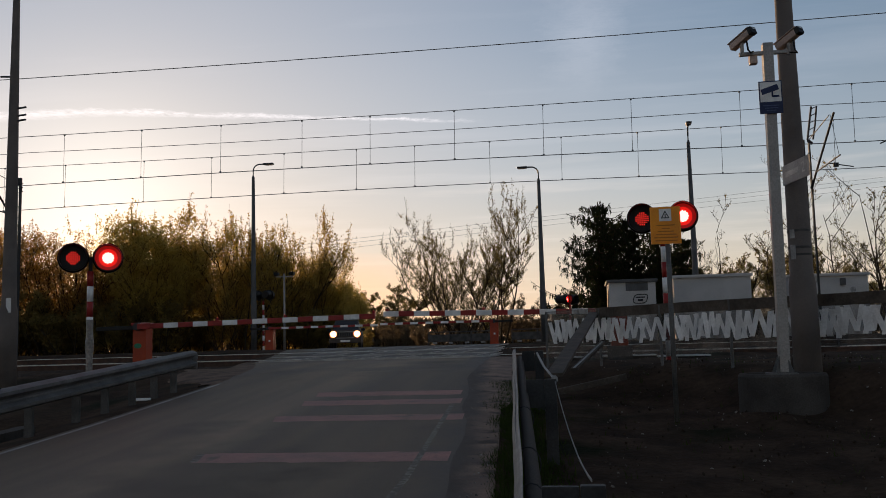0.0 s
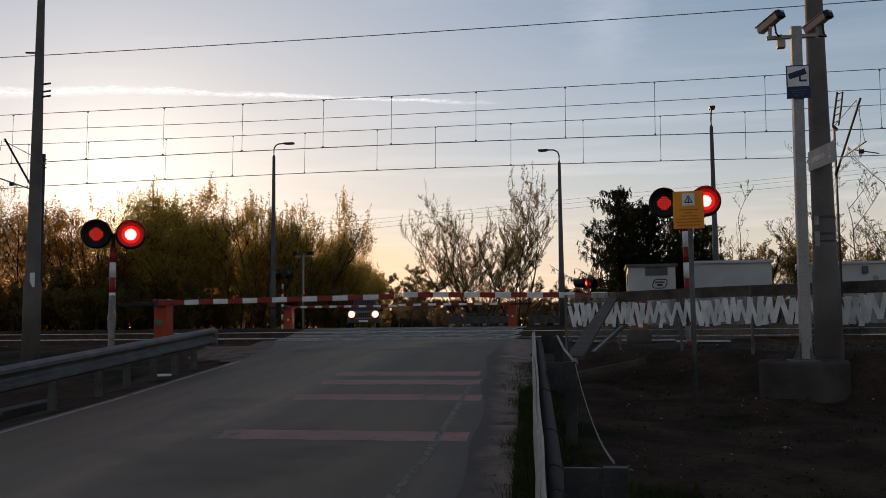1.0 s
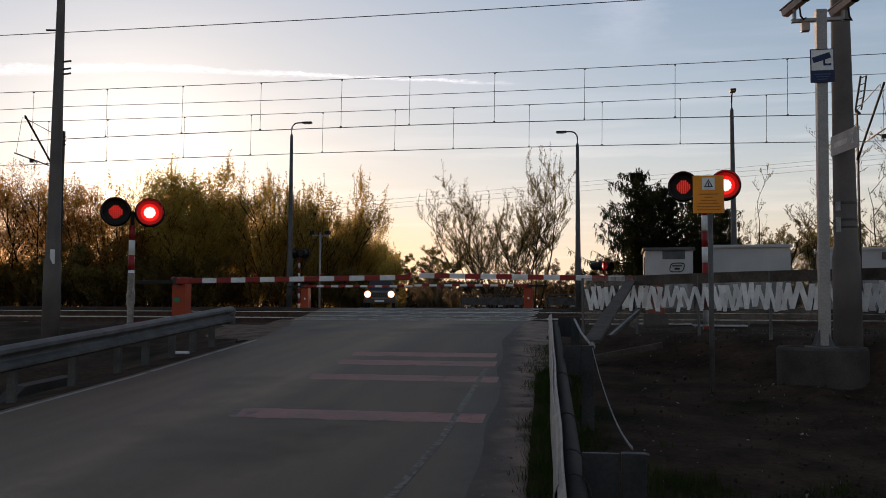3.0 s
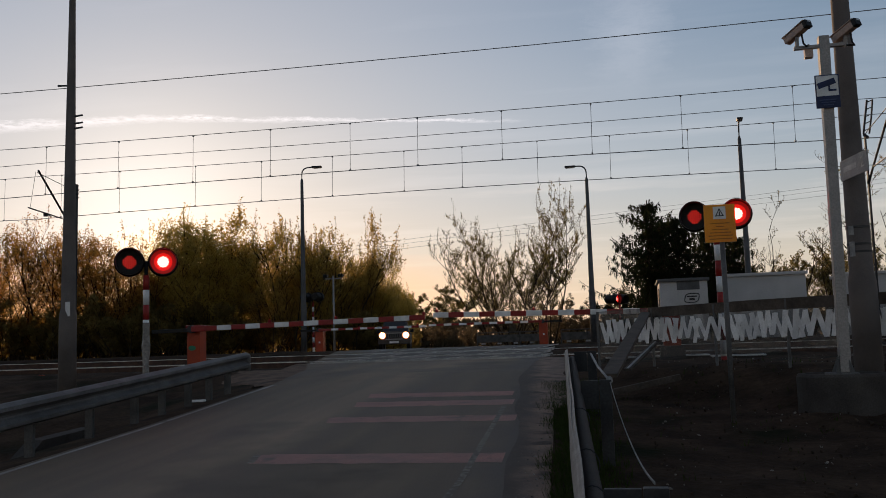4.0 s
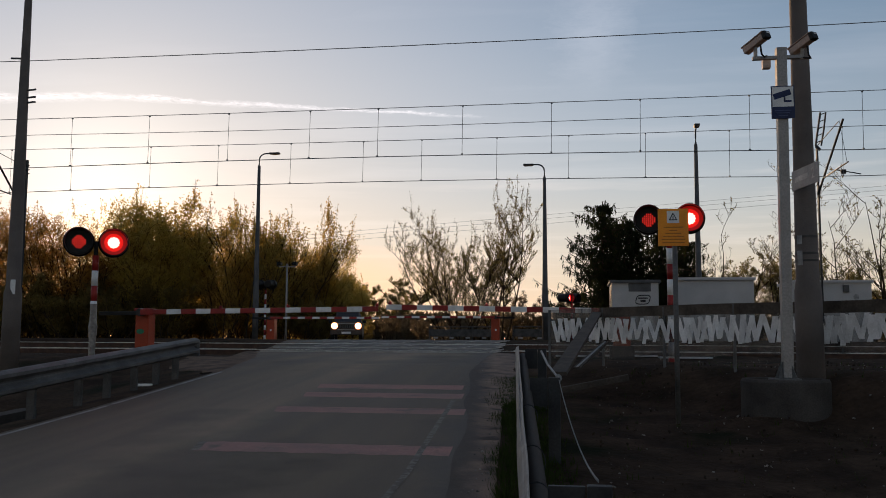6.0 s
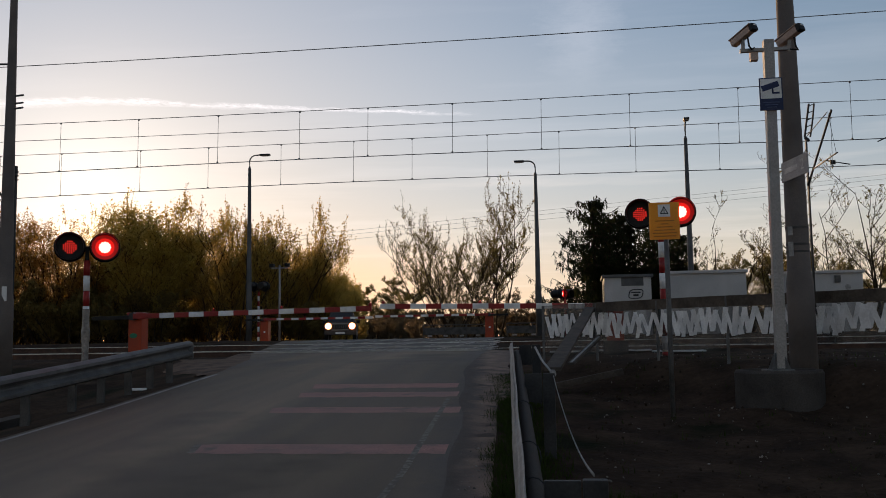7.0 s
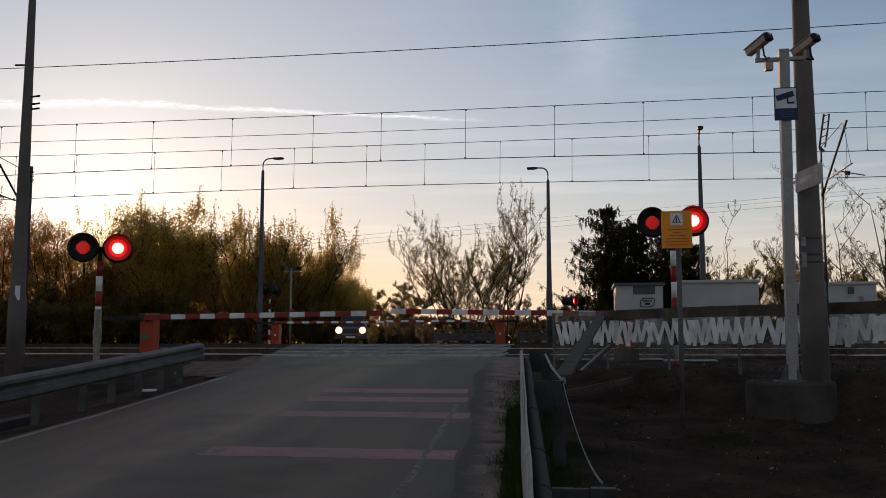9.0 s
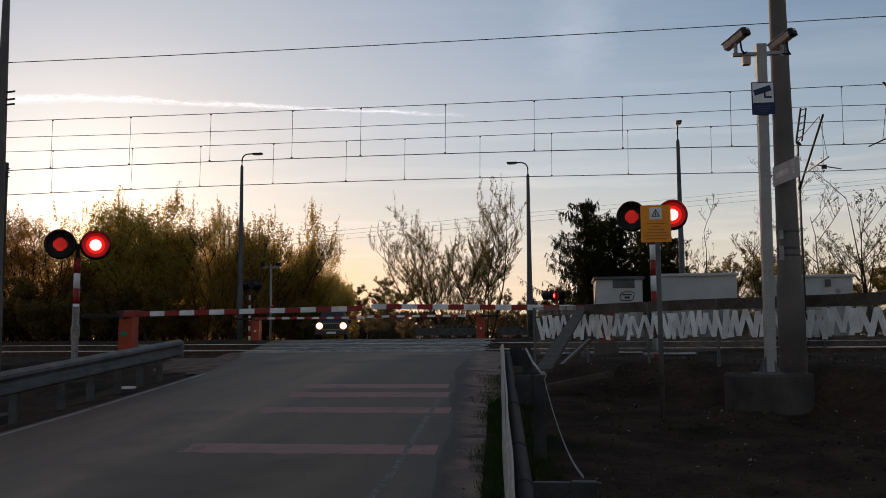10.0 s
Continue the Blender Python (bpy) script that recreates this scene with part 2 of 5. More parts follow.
drift = ASPHALT.node_tree.nodes.new("ShaderNodeMath")
drift.operation, drift.inputs[1].default_value = "MULTIPLY_ADD", 0.9
ASPHALT.node_tree.links.new(grit.outputs[0], drift.inputs[0])
ASPHALT.node_tree.links.new(side.outputs[0], drift.inputs[2])
reach = ASPHALT.node_tree.nodes.new("ShaderNodeMapRange")
reach.inputs["From Min"].default_value, reach.inputs["From Max"].default_value = -0.42, 0.02
ASPHALT.node_tree.links.new(drift.outputs[0], reach.inputs["Value"])
dusty = ASPHALT.node_tree.nodes.new("ShaderNodeMix")
dusty.data_type, dusty.inputs[7].default_value = "RGBA", (0.072, 0.055, 0.045, 1)
ASPHALT.node_tree.links.new(reach.outputs[0], dusty.inputs[0])
ASPHALT.node_tree.links.new(blend.outputs[2], dusty.inputs[6])
ASPHALT.node_tree.links.new(dusty.outputs[2], tar)
SOIL = surf("soil", (0.062, 0.039, 0.025), (0.027, 0.0175, 0.012), 1.0, scale=1.6, fine=14, bump=1.0, dirt=((0.012, 0.013, 0.006), 0.5, 0.56), gloss=0.04)
VERGE = surf("gravel_verge", (0.185, 0.122, 0.087), (0.105, 0.069, 0.049), 0.95, scale=3.0, fine=46, bump=0.3, dirt=((0.07, 0.048, 0.035), 1.6, 0.56), gloss=0.1)
VERGE_SIDE = surf("dusty_verge", (0.26, 0.168, 0.122), (0.14, 0.09, 0.066), 0.76, scale=3.0, fine=60, bump=0.3, dirt=((0.06, 0.042, 0.031), 2.6, 0.55), gloss=0.15)
vn, vl = VERGE_SIDE.node_tree.nodes, VERGE_SIDE.node_tree.links          # crumbled tar, then trodden dust, then soil
vc = [n for n in vn if n.type == "TEX_COORD"][0].outputs["Object"]
vsep = vn.new("ShaderNodeSeparateXYZ")
vl.new(vc, vsep.inputs[0])
vside = vn.new("ShaderNodeMath")
vside.operation, vside.inputs[1].default_value = "MULTIPLY_ADD", 0.085
vl.new(vsep.outputs[1], vside.inputs[0])
vl.new(vsep.outputs[0], vside.inputs[2])
vgrit = vn.new("ShaderNodeTexNoise")
vgrit.inputs["Scale"].default_value, vgrit.inputs["Detail"].default_value, vgrit.inputs["Roughness"].default_value = 2.2, 7.0, 0.65
vl.new(vc, vgrit.inputs["Vector"])
vdrift = vn.new("ShaderNodeMath")
vdrift.operation, vdrift.inputs[1].default_value = "MULTIPLY_ADD", 0.6
vl.new(vgrit.outputs[0], vdrift.inputs[0])
vl.new(vside.outputs[0], vdrift.inputs[2])
vramp = vn.new("ShaderNodeMapRange")
vramp.inputs["From Min"].default_value, vramp.inputs["From Max"].default_value = -0.3, 1.0
vl.new(vdrift.outputs[0], vramp.inputs["Value"])
vtone = vn.new("ShaderNodeValToRGB")
vtone.color_ramp.interpolation = "EASE"
vtone.color_ramp.elements[0].color, vtone.color_ramp.elements[1].color = (0, 0, 0, 1), (0.15, 0.15, 0.15, 1)
vtone.color_ramp.elements[0].position, vtone.color_ramp.elements[1].position = 0.1, 0.85
for at, v in ((0.38, 1.0), (0.58, 0.9)):
    vtone.color_ramp.elements.new(at).color = (v, v, v, 1)
vl.new(vramp.outputs[0], vtone.inputs[0])
vmix = vn.new("ShaderNodeMix")
vmix.data_type, vmix.inputs[6].default_value = "RGBA", (0.072, 0.055, 0.045, 1)
vbase = vn["Principled BSDF"].inputs["Base Color"]
vl.new(vtone.outputs[0], vmix.inputs[0])
vl.new(vbase.links[0].from_socket, vmix.inputs[7])
vl.new(vmix.outputs[2], vbase)
BALLAST = surf("ballast", (0.045, 0.037, 0.033), (0.02, 0.017, 0.015), 0.95, scale=5, fine=18, bump=1.0, gloss=0.05)
PINK = surf("worn_red_paint", (0.36, 0.172, 0.142), (0.24, 0.128, 0.107), 0.7, scale=2.5, fine=50, bump=0.3, dirt=((0.14, 0.1, 0.08), 3.0, 0.6), gloss=0.2)
LINE = surf("worn_white_paint", (0.215, 0.183, 0.15), (0.15, 0.125, 0.102), 0.75, scale=5, fine=60, bump=0.2, dirt=((0.11, 0.088, 0.07), 14.0, 0.44), gloss=0.18)
FRESH_LINE = surf("white_paint", (0.34, 0.32, 0.29), (0.22, 0.2, 0.18), 0.7, scale=3, fine=40, bump=0.3, dirt=((0.12, 0.1, 0.083), 2.0, 0.6), gloss=0.2)
SLAB = surf("crossing_slab", (0.17, 0.15, 0.13), (0.11, 0.098, 0.086), 0.75, scale=1.4, fine=70, bump=0.3, each=0.5, gloss=0.15)
JOINT = surf("pale_joint", (0.45, 0.41, 0.37), None, 0.8, scale=4, fine=60)
CONCRETE = surf("concrete", (0.078, 0.068, 0.059), (0.05, 0.043, 0.037), 0.9, scale=2.5, fine=60, bump=0.2, dirt=((0.055, 0.05, 0.044), 1.6, 0.58), gloss=0.1)
POLE_GREY = surf("grey_spun_concrete", (0.155, 0.132, 0.118), (0.1, 0.086, 0.078), 0.8, scale=1.8, fine=80, bump=0.2)
LAMP_GREY = surf("dark_post_coating", (0.1, 0.1, 0.1), (0.06, 0.06, 0.06), 0.6, scale=2, fine=70, bump=0.1)
GALV = surf("galvanised_steel", (0.31, 0.29, 0.27), (0.25, 0.235, 0.22), 0.5, 0.3, scale=5, fine=45, bump=0.08)
GALV_DULL = surf("weathered_galvanised_steel", (0.14, 0.136, 0.13), (0.075, 0.072, 0.068), 0.65, 0.15, scale=3, fine=45, bump=0.12, dirt=((0.12, 0.1, 0.085), 3.0, 0.64))
GALV_MID = surf("worn_galvanised_steel", (0.27, 0.255, 0.235), (0.17, 0.16, 0.148), 0.6, 0.15, scale=4, fine=45, bump=0.1)
RAIL_TOP = surf("polished_rail_head", (0.68, 0.66, 0.63), None, 0.35, 0.4, scale=6, fine=60, bump=0.03)
RAIL_RUST = surf("rusty_rail", (0.09, 0.05, 0.035), (0.05, 0.03, 0.022), 0.85, scale=6, fine=50)
SLEEPER = surf("sleeper_concrete", (0.07, 0.062, 0.055), None, 0.9, scale=4)
RED = surf("red_enamel", (0.29, 0.02, 0.016), (0.21, 0.016, 0.013), 0.45, scale=4, fine=60, bump=0.05)
WHITE = surf("white_enamel", (0.78, 0.77, 0.74), (0.6, 0.59, 0.56), 0.45, scale=4, fine=60, bump=0.05)
WHITE_WALL = surf("white_panel", (0.45, 0.44, 0.425), (0.36, 0.35, 0.338), 0.55, scale=1.0, fine=40, bump=0.05)
ORANGE = surf("orange_enamel", (0.39, 0.046, 0.011), (0.29, 0.036, 0.01), 0.45, scale=3, fine=60, bump=0.05)
SIGN_ORANGE = surf("orange_sign_sheet", (0.85, 0.3, 0.01), (0.75, 0.25, 0.01), 0.4, scale=3, fine=60, bump=0.03)
GREEN = surf("green_emblem", (0.02, 0.2, 0.1), None, 0.5)
BLACK = surf("black_plastic", (0.008, 0.008, 0.008), (0.005, 0.005, 0.005), 0.5, scale=6, fine=80, bump=0.08, gloss=0.25)
DARK = surf("dark_steel", (0.045, 0.045, 0.047), (0.025, 0.025, 0.026), 0.5, 0.4, scale=5, fine=60)
NAVY = surf("navy_sheet", (0.012, 0.025, 0.09), None, 0.45, scale=4)
BRONZE = surf("cream_housing", (0.5, 0.36, 0.29), (0.4, 0.28, 0.22), 0.4, scale=5, fine=60, bump=0.04)
WOOD = surf("weathered_board", (0.105, 0.085, 0.068), (0.055, 0.045, 0.036), 0.85, scale=4, fine=30, bump=0.4, gloss=0.1)
WIRE = surf("dark_wire", (0.15, 0.15, 0.155), None, 0.6, 0.3, bump=0.0)
STRAP = surf("grey_strap", (0.35, 0.34, 0.32), (0.2, 0.2, 0.19), 0.7, scale=8)
BAND = surf("white_tape", (0.74, 0.73, 0.71), (0.58, 0.57, 0.55), 0.5, scale=6, fine=40, bump=0.1, each=0.35)
FILM = film_material("clear_film", 0.6, (0.07, 0.07, 0.07))
BARK = surf("bark", (0.06, 0.042, 0.026), (0.032, 0.023, 0.015), 0.95, scale=3, fine=25, bump=0.5, gloss=0.05)
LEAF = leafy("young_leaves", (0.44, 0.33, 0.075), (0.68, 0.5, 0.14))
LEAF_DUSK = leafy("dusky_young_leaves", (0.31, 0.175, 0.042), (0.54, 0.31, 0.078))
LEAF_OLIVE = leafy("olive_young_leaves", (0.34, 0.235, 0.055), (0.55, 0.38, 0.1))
# darker copy of the leaf colour: shade under the willows put into the leaves
LEAF_SHADE = leafy("shaded_undergrowth_leaves", (0.2, 0.15, 0.05), (0.33, 0.24, 0.08))
LEAF_THIN = leafy("sparse_leaves", (0.13, 0.11, 0.036), (0.23, 0.185, 0.065))
LEAF_FAR = leafy("far_hedge_leaves", (0.1, 0.08, 0.055), (0.17, 0.135, 0.085))
NEEDLE = leafy("dark_needles", (0.02, 0.03, 0.014), (0.042, 0.05, 0.022))
GRASS = leafy("grass_blades", (0.03, 0.045, 0.01), (0.05, 0.068, 0.018))
LED_HOT = glow("lit_led_core", (1.0, 0.05, 0.042), 24.0)
# two red emissions that imitate the bloom and spilled light round the lit core
LED_BLOOM = glow("led_bloom", (1.0, 0.01, 0.005), 0.85)
LED_SPILL = glow("led_spill", (1.0, 0.008, 0.004), 0.2)
LED_DIM = glow("dim_led", (1.0, 0.03, 0.018), 0.75)
HEADLIGHT = glow("headlight", (1.0, 0.82, 0.6), 20.0)
# orange emission standing in for the lens glare round the headlights
HEADLIGHT_HALO = glow("headlight_halo", (1.0, 0.32, 0.12), 2.2)
TUBE = surf("dull_brown_steel", (0.048, 0.04, 0.033), (0.026, 0.022, 0.018), 0.75, 0.0, scale=4, fine=50, bump=0.15, gloss=0.15)
POST_GREY = surf("grey_post_steel", (0.1, 0.094, 0.086), (0.055, 0.052, 0.048), 0.65, 0.15, scale=4, fine=50, bump=0.1, gloss=0.2)
POST_DARK = surf("dark_weathered_steel", (0.044, 0.044, 0.043), (0.026, 0.026, 0.026), 0.6, 0.2, scale=4, fine=50, bump=0.1, gloss=0.2)
TAIL = glow("small_red_lamp", (1.0, 0.05, 0.03), 5.0)
GLASS = bpy.data.materials.new("window_glass")
GLASS.use_nodes = True
GLASS.node_tree.nodes["Principled BSDF"].inputs["Base Color"].default_value = (0.02, 0.022, 0.025, 1)
GLASS.node_tree.nodes["Principled BSDF"].inputs["Roughness"].default_value = 0.05


# ---- mesh helpers ----
def part(name, bm, material, parent=None, label="", smooth=False):
    """Links a bmesh as one mesh object, under a thing or a part."""
    me = bpy.data.meshes.new(name)
    if smooth:
        for f in bm.faces:
            f.smooth = True
    bm.to_mesh(me)
    bm.free()
    for m in material if isinstance(material, (list, tuple)) else (material,):
        me.materials.append(m)
    ob = new(name, me)
    ob.parent = parent
    return tagged(ob, label)


def thing(name, label, category, m=None, group=""):
    ob = new(name)
    ob.empty_display_size = 0.1
    ob.matrix_basis = m or Matrix()
    return tagged(ob, label, category, group)


def box(c, s, rot=None, bevel=0.0, bm=None):
    bm = bm or bmesh.new()
    made = bmesh.ops.create_cube(bm, size=1.0)["verts"]
    m = Matrix.Translation(c) @ (rot.to_4x4() if rot else Matrix()) @ Matrix.Diagonal((*s, 1))
    bmesh.ops.transform(bm, matrix=m, verts=made)
    if bevel:
        edges = list({e for v in made for e in v.link_edges})
        bmesh.ops.bevel(bm, geom=edges, offset=bevel, segments=2, affect="EDGES", profile=0.7)
    return bm


def rod(p0, p1, r0, r1=None, seg=10, bm=None, caps=True):
    """A tapered round bar from p0 to p1."""
    bm = bm or bmesh.new()
    p0, p1 = Vector(p0), Vector(p1)
    d = p1 - p0
    made = bmesh.ops.create_cone(bm, cap_ends=caps, segments=seg, radius1=r0, radius2=r0 if r1 is None else r1, depth=d.length)["verts"]
    m = Matrix.Translation((p0 + p1) / 2) @ d.to_track_quat("Z", "Y").to_matrix().to_4x4()
    bmesh.ops.transform(bm, matrix=m, verts=made)
    return bm


def pipe(points, r, seg=6, bm=None):
    """A bent round bar through the points."""
    bm = bm or bmesh.new()
    pts = [Vector(p) for p in points]
    rings = []
    for k, p in enumerate(pts):
        d = (pts[min(k + 1, len(pts) - 1)] - pts[max(k - 1, 0)]).normalized()
        q = d.to_track_quat("Z", "Y")
        rings.append([bm.verts.new(p + q @ Vector((r * math.cos(a), r * math.sin(a), 0))) for a in (2 * math.pi * j / seg for j in range(seg))])
    for a, b in zip(rings, rings[1:]):
        for j in range(seg):
            bm.faces.new((a[j], a[(j + 1) % seg], b[(j + 1) % seg], b[j]))
    bm.faces.new(rings[0][::-1])
    bm.faces.new(rings[-1])
    return bm


def lathe(profile, seg=20, bm=None, m=None, caps=True):
    """Turns (radius, height) pairs round the z axis."""
    bm = bm or bmesh.new()
    rings = [[bm.verts.new((max(r, 1e-4) * math.cos(2 * math.pi * j / seg), max(r, 1e-4) * math.sin(2 * math.pi * j / seg), z)) for j in range(seg)] for r, z in profile]
    for a, b in zip(rings, rings[1:]):
        for j in range(seg):
            bm.faces.new((a[j], a[(j + 1) % seg], b[(j + 1) % seg], b[j]))
    if caps:
        bm.faces.new(rings[0][::-1])
        bm.faces.new(rings[-1])
    if m:
        bmesh.ops.transform(bm, matrix=m, verts=[v for r in rings for v in r])
    return bm


def sheet(name, verts, faces, material, smooth=True):
    me = bpy.data.meshes.new(name)
    me.from_pydata(verts, [], faces)
    me.materials.append(material)
    if smooth:
        me.polygons.foreach_set("use_smooth", [True] * len(faces))
    return new(name, me)


def interp(table, y, k):
    return float(np.interp(y, [r[0] for r in table], [r[k] for r in table]))


# ---- the ground: a ramp up to the railway ----
PROFILE = [(-400, -0.6), (-60, -0.6), (0, 0), (18, 1.2), (22, 1.33), (26, 1.42), (30, 1.58), (33, 1.70), (36, 1.71), (42, 1.66), (48, 1.58), (60, 1.4), (2000, 1.3)]
# y, left edge, right edge of the asphalt
ROAD = [(-90, -5.35, -0.1), (0, -6.35, -0.76), (7, -6.5, -1.04), (11.4, -6.55, -1.4), (16.4, -6.8, -1.97), (18, -7.03, -2.04), (20.7, -7.65, -2.14), (24, -8.8, -2.25), (27.2, -9.5, -2.37), (31.3, -10.45, -2.7), (34, -11.0, -3.0),
        (42, -13.4, -5.0), (50, -15.2, -7.4), (70, -20, -13), (130, -37, -30)]


def road_z(y):
    return interp(PROFILE, y, 1)


def step(a, b, v):
    t = min(max((v - a) / (b - a), 0.0), 1.0)
    return t * t * (3 - 2 * t)


def ground_z(x, y):
    z = road_z(y)
    left, right = interp(ROAD, y, 1), interp(ROAD, y, 2)
    far = step(20, 24, y)
    if x > right:      # the lower waste ground beside the ramp
        z -= (1 - far) * (0.05 * step(0, 0.6, x - right) + 0.1 * step(0.7, 2.6, x - right) * (1 - 0.75 * step(13.5, 18, y)))
        z -= (1 - step(30, 36, y)) * far * 0.12 * step(0.2, 1.0, x - right)
    elif x < left:
        z -= (1 - step(17, 21, y)) * (0.06 * step(0, 0.5, left - x) + 0.75 * step(0.5, 2.2, left - x) * (1 - 0.7 * step(11, 17, y)))
        z -= step(20, 23, y) * (1 - step(31, 36, y)) * 0.14 * step(0.2, 0.8, left - x)
    else:
        z -= 0.06
    if x > right and 8 < y < 24:      # the bank behind the handrail
        rise = step(-1.5, 0.25, 0.691 * (x + 0.57) + 0.7226 * (y - 17.0)) * (1 - step(18.5, 21.5, y)) * step(0.3, 1.8, x - right)
        z += rise * max(1.31 - z, 0.0)
    if 0 < x < 5 and 10 < y < 15:      # soil heaped against the concrete ring
        z += 0.13 * math.exp(-((x - 2.6) ** 2 + (y - 12.0) ** 2) / 0.9)
    out = max(left - x, x - right, 0)
    if out > 0.3 and abs(x) < 60 and y < 90:
        z += 0.05 * min(max(out - 0.6, 0.0), 1.5) * (0.5 * noise.noise(Vector((x * 9, y * 9, 2))) + noise.noise(Vector((x * 0.9, y * 0.9, 0))) + 0.7 * noise.noise(Vector((x * 3.1, y * 3.1, 4))))
    return z


def make_ground():
    xs = [-2500, -1200, -600, -300, -160, -90, -60, -45, -35, -28, -22, -18] + list(np.arange(-15, 9.01, 0.3)) + [10, 12, 14, 17, 21, 27, 36, 50, 80, 150, 300, 600, 1200, 2500]
    ys = [-600, -250, -120, -60, -30, -15, -8, -4] + list(np.arange(-2, 40.01, 0.3)) + [42, 45, 48, 52, 57, 63, 70, 80, 95, 120, 160, 250, 500, 1100, 2500]
    verts = [(x, y, ground_z(x, y)) for y in ys for x in xs]
    w = len(xs)
    faces = [(j * w + i, j * w + i + 1, (j + 1) * w + i + 1, (j + 1) * w + i) for j in range(len(ys) - 1) for i in range(w - 1)]
    tagged(sheet("ground", verts, faces, SOIL), "dark bare soil with sparse weeds", "ground", kind="structure")


def make_road():
    ys = list(np.arange(-80, -5, 5.0)) + list(np.arange(-5, 60, 0.5)) + [65, 70, 80, 95, 110, 125]
    n = 12
    verts, faces = [], []
    for j, y in enumerate(ys):
        a, b = interp(ROAD, y, 1), interp(ROAD, y, 2)
        for i in range(n + 1):
            ragged = (0.05 * noise.noise(Vector((0, y * 1.3, 0))) + 0.03 * noise.noise(Vector((3, y * 4, 0)))) if i == n and y < 22 else 0.0
            verts.append((a + (b - a) * i / n + ragged, y, road_z(y)))
    w = n + 1
    for j in range(len(ys) - 1):
        faces += [(j * w + i, j * w + i + 1, (j + 1) * w + i + 1, (j + 1) * w + i) for i in range(n)]
    tagged(sheet("road", verts, faces, ASPHALT), "grey patched asphalt road climbing to the crossing", "road", kind="structure")


def on_road(name, corners, material, label, n=10, lift=0.004, rough=0.0):
    """A painted mark of four corners (near left, near right, far right, far left), laid on the road."""
    a, b, c, d = [Vector((*p, 0)) for p in corners]
    m = max(2, int((d - a).length / 0.5))
    verts, faces = [], []
    for j in range(m + 1):
        for i in range(n + 1):
            p = a.lerp(b, i / n).lerp(d.lerp(c, i / n), j / m)
            y = p.y + (rough * noise.noise(Vector((p.x * 6, p.y * 3, 1))) if j in (0, m) else 0.0)
            verts.append((p.x, y, road_z(y) + lift))
    w = n + 1
    faces = [(j * w + i, j * w + i + 1, (j + 1) * w + i + 1, (j + 1) * w + i) for j in range(m) for i in range(n)]
    return tagged(sheet(name, verts, faces, material), label, "road marking", kind="structure")


make_ground()
make_road()
for y0, y1, x0, x1 in ((5.08, 5.74, -3.92, -1.1), (8.82, 9.33, -3.97, -1.29), (11.52, 12.02, -4.06, -1.48), (13.05, 13.6, -4.14, -1.7), (14.1, 14.68, -4.23, -1.83)):
    on_road("rumble_strip", [(x0 + 0.08, y0), (x1, y0), (x1 - 0.03, y1), (x0 - 0.04, y1)], PINK, "worn pale red rumble strip painted across the lane", n=48, lift=0.002, rough=0.05)
on_road("rumble_strip_end", [(-3.93, 8.84), (-3.85, 8.84), (-3.96, 9.31), (-4.04, 9.31)], LINE, "short white stroke at the end of a rumble strip", n=1, lift=0.0035)
for y0, y1 in ((-30, -15), (-15, 0), (0, 7), (7, 11.4), (11.4, 16.4)):
    on_road("edge_line", [(interp(ROAD, y0, 1) + 0.08, y0), (interp(ROAD, y0, 1) + 0.15, y0), (interp(ROAD, y1, 1) + 0.15, y1), (interp(ROAD, y1, 1) + 0.08, y1)], FRESH_LINE, "worn white edge line", n=1)
for y0, y1 in ((-12, 2), (2, 8), (8, 12.9)):
    on_road("edge_line", [(-1.585 - 0.05 * max(y0 - 8, 0), y0), (-1.52 - 0.05 * max(y0 - 8, 0), y0), (-1.52 - 0.05 * max(y1 - 8, 0), y1), (-1.585 - 0.05 * max(y1 - 8, 0), y1)], LINE, "worn white edge line", n=1, lift=0.0035)

# gravelly verge, crumbling over the asphalt's edge
vv, cols = [], 11
for j, y in enumerate(np.arange(-6, 24.01, 0.25)):
    r = interp(ROAD, y, 2) - 0.06 + 0.09 * noise.noise(Vector((0.3, y * 0.5, 0)))
    for i in range(cols):
        x = r + (max(-0.44 - 0.069 * (y - 4), r + 0.3) - r + 0.5 * step(12.5, 14, y)) * i / (cols - 1)
        z = road_z(y) + 0.007 - 0.0025 * i
        vv.append((x, y, road_z(y) - 0.004 if i == 0 else z if i < cols - 1 else ground_z(x, y) - 0.06))
vf = [(j * cols + i, j * cols + i + 1, j * cols + i + 1 + cols, j * cols + i + cols) for j in range(len(vv) // cols - 1) for i in range(cols - 1)]
tagged(sheet("verge", vv, vf, VERGE_SIDE), "stony crumbling verge along the asphalt", "verge", kind="structure")

# gravel thrown off the road beside the crossing
av, rows = [], 9
for y in np.arange(16.2, 23.6, 0.1):
    a = interp(ROAD, y, 1) + 0.06 + 0.05 * noise.noise(Vector((5, y * 2.0, 0)))
    wide = (0.35 + 1.5 * step(16.2, 19, y) * (1 - 0.75 * step(22, 23.6, y))) * (1 + 0.3 * noise.noise(Vector((2, y * 1.1, 0))))
    for i in range(rows):
        x = a - wide * i / (rows - 1)
        if i == 0:
            z = road_z(y) + 0.001
        elif i == rows - 1:
            z = ground_z(x, y) - 0.05
        else:
            z = max(road_z(y) + 0.006 - 0.03 * i / rows, ground_z(x, y) + 0.015) if i < 3 else ground_z(x, y) + 0.02
        av.append((x, y, z))
af = [(j * rows + i + 1, j * rows + i, j * rows + i + rows, j * rows + i + 1 + rows) for j in range(len(av) // rows - 1) for i in range(rows - 1)]
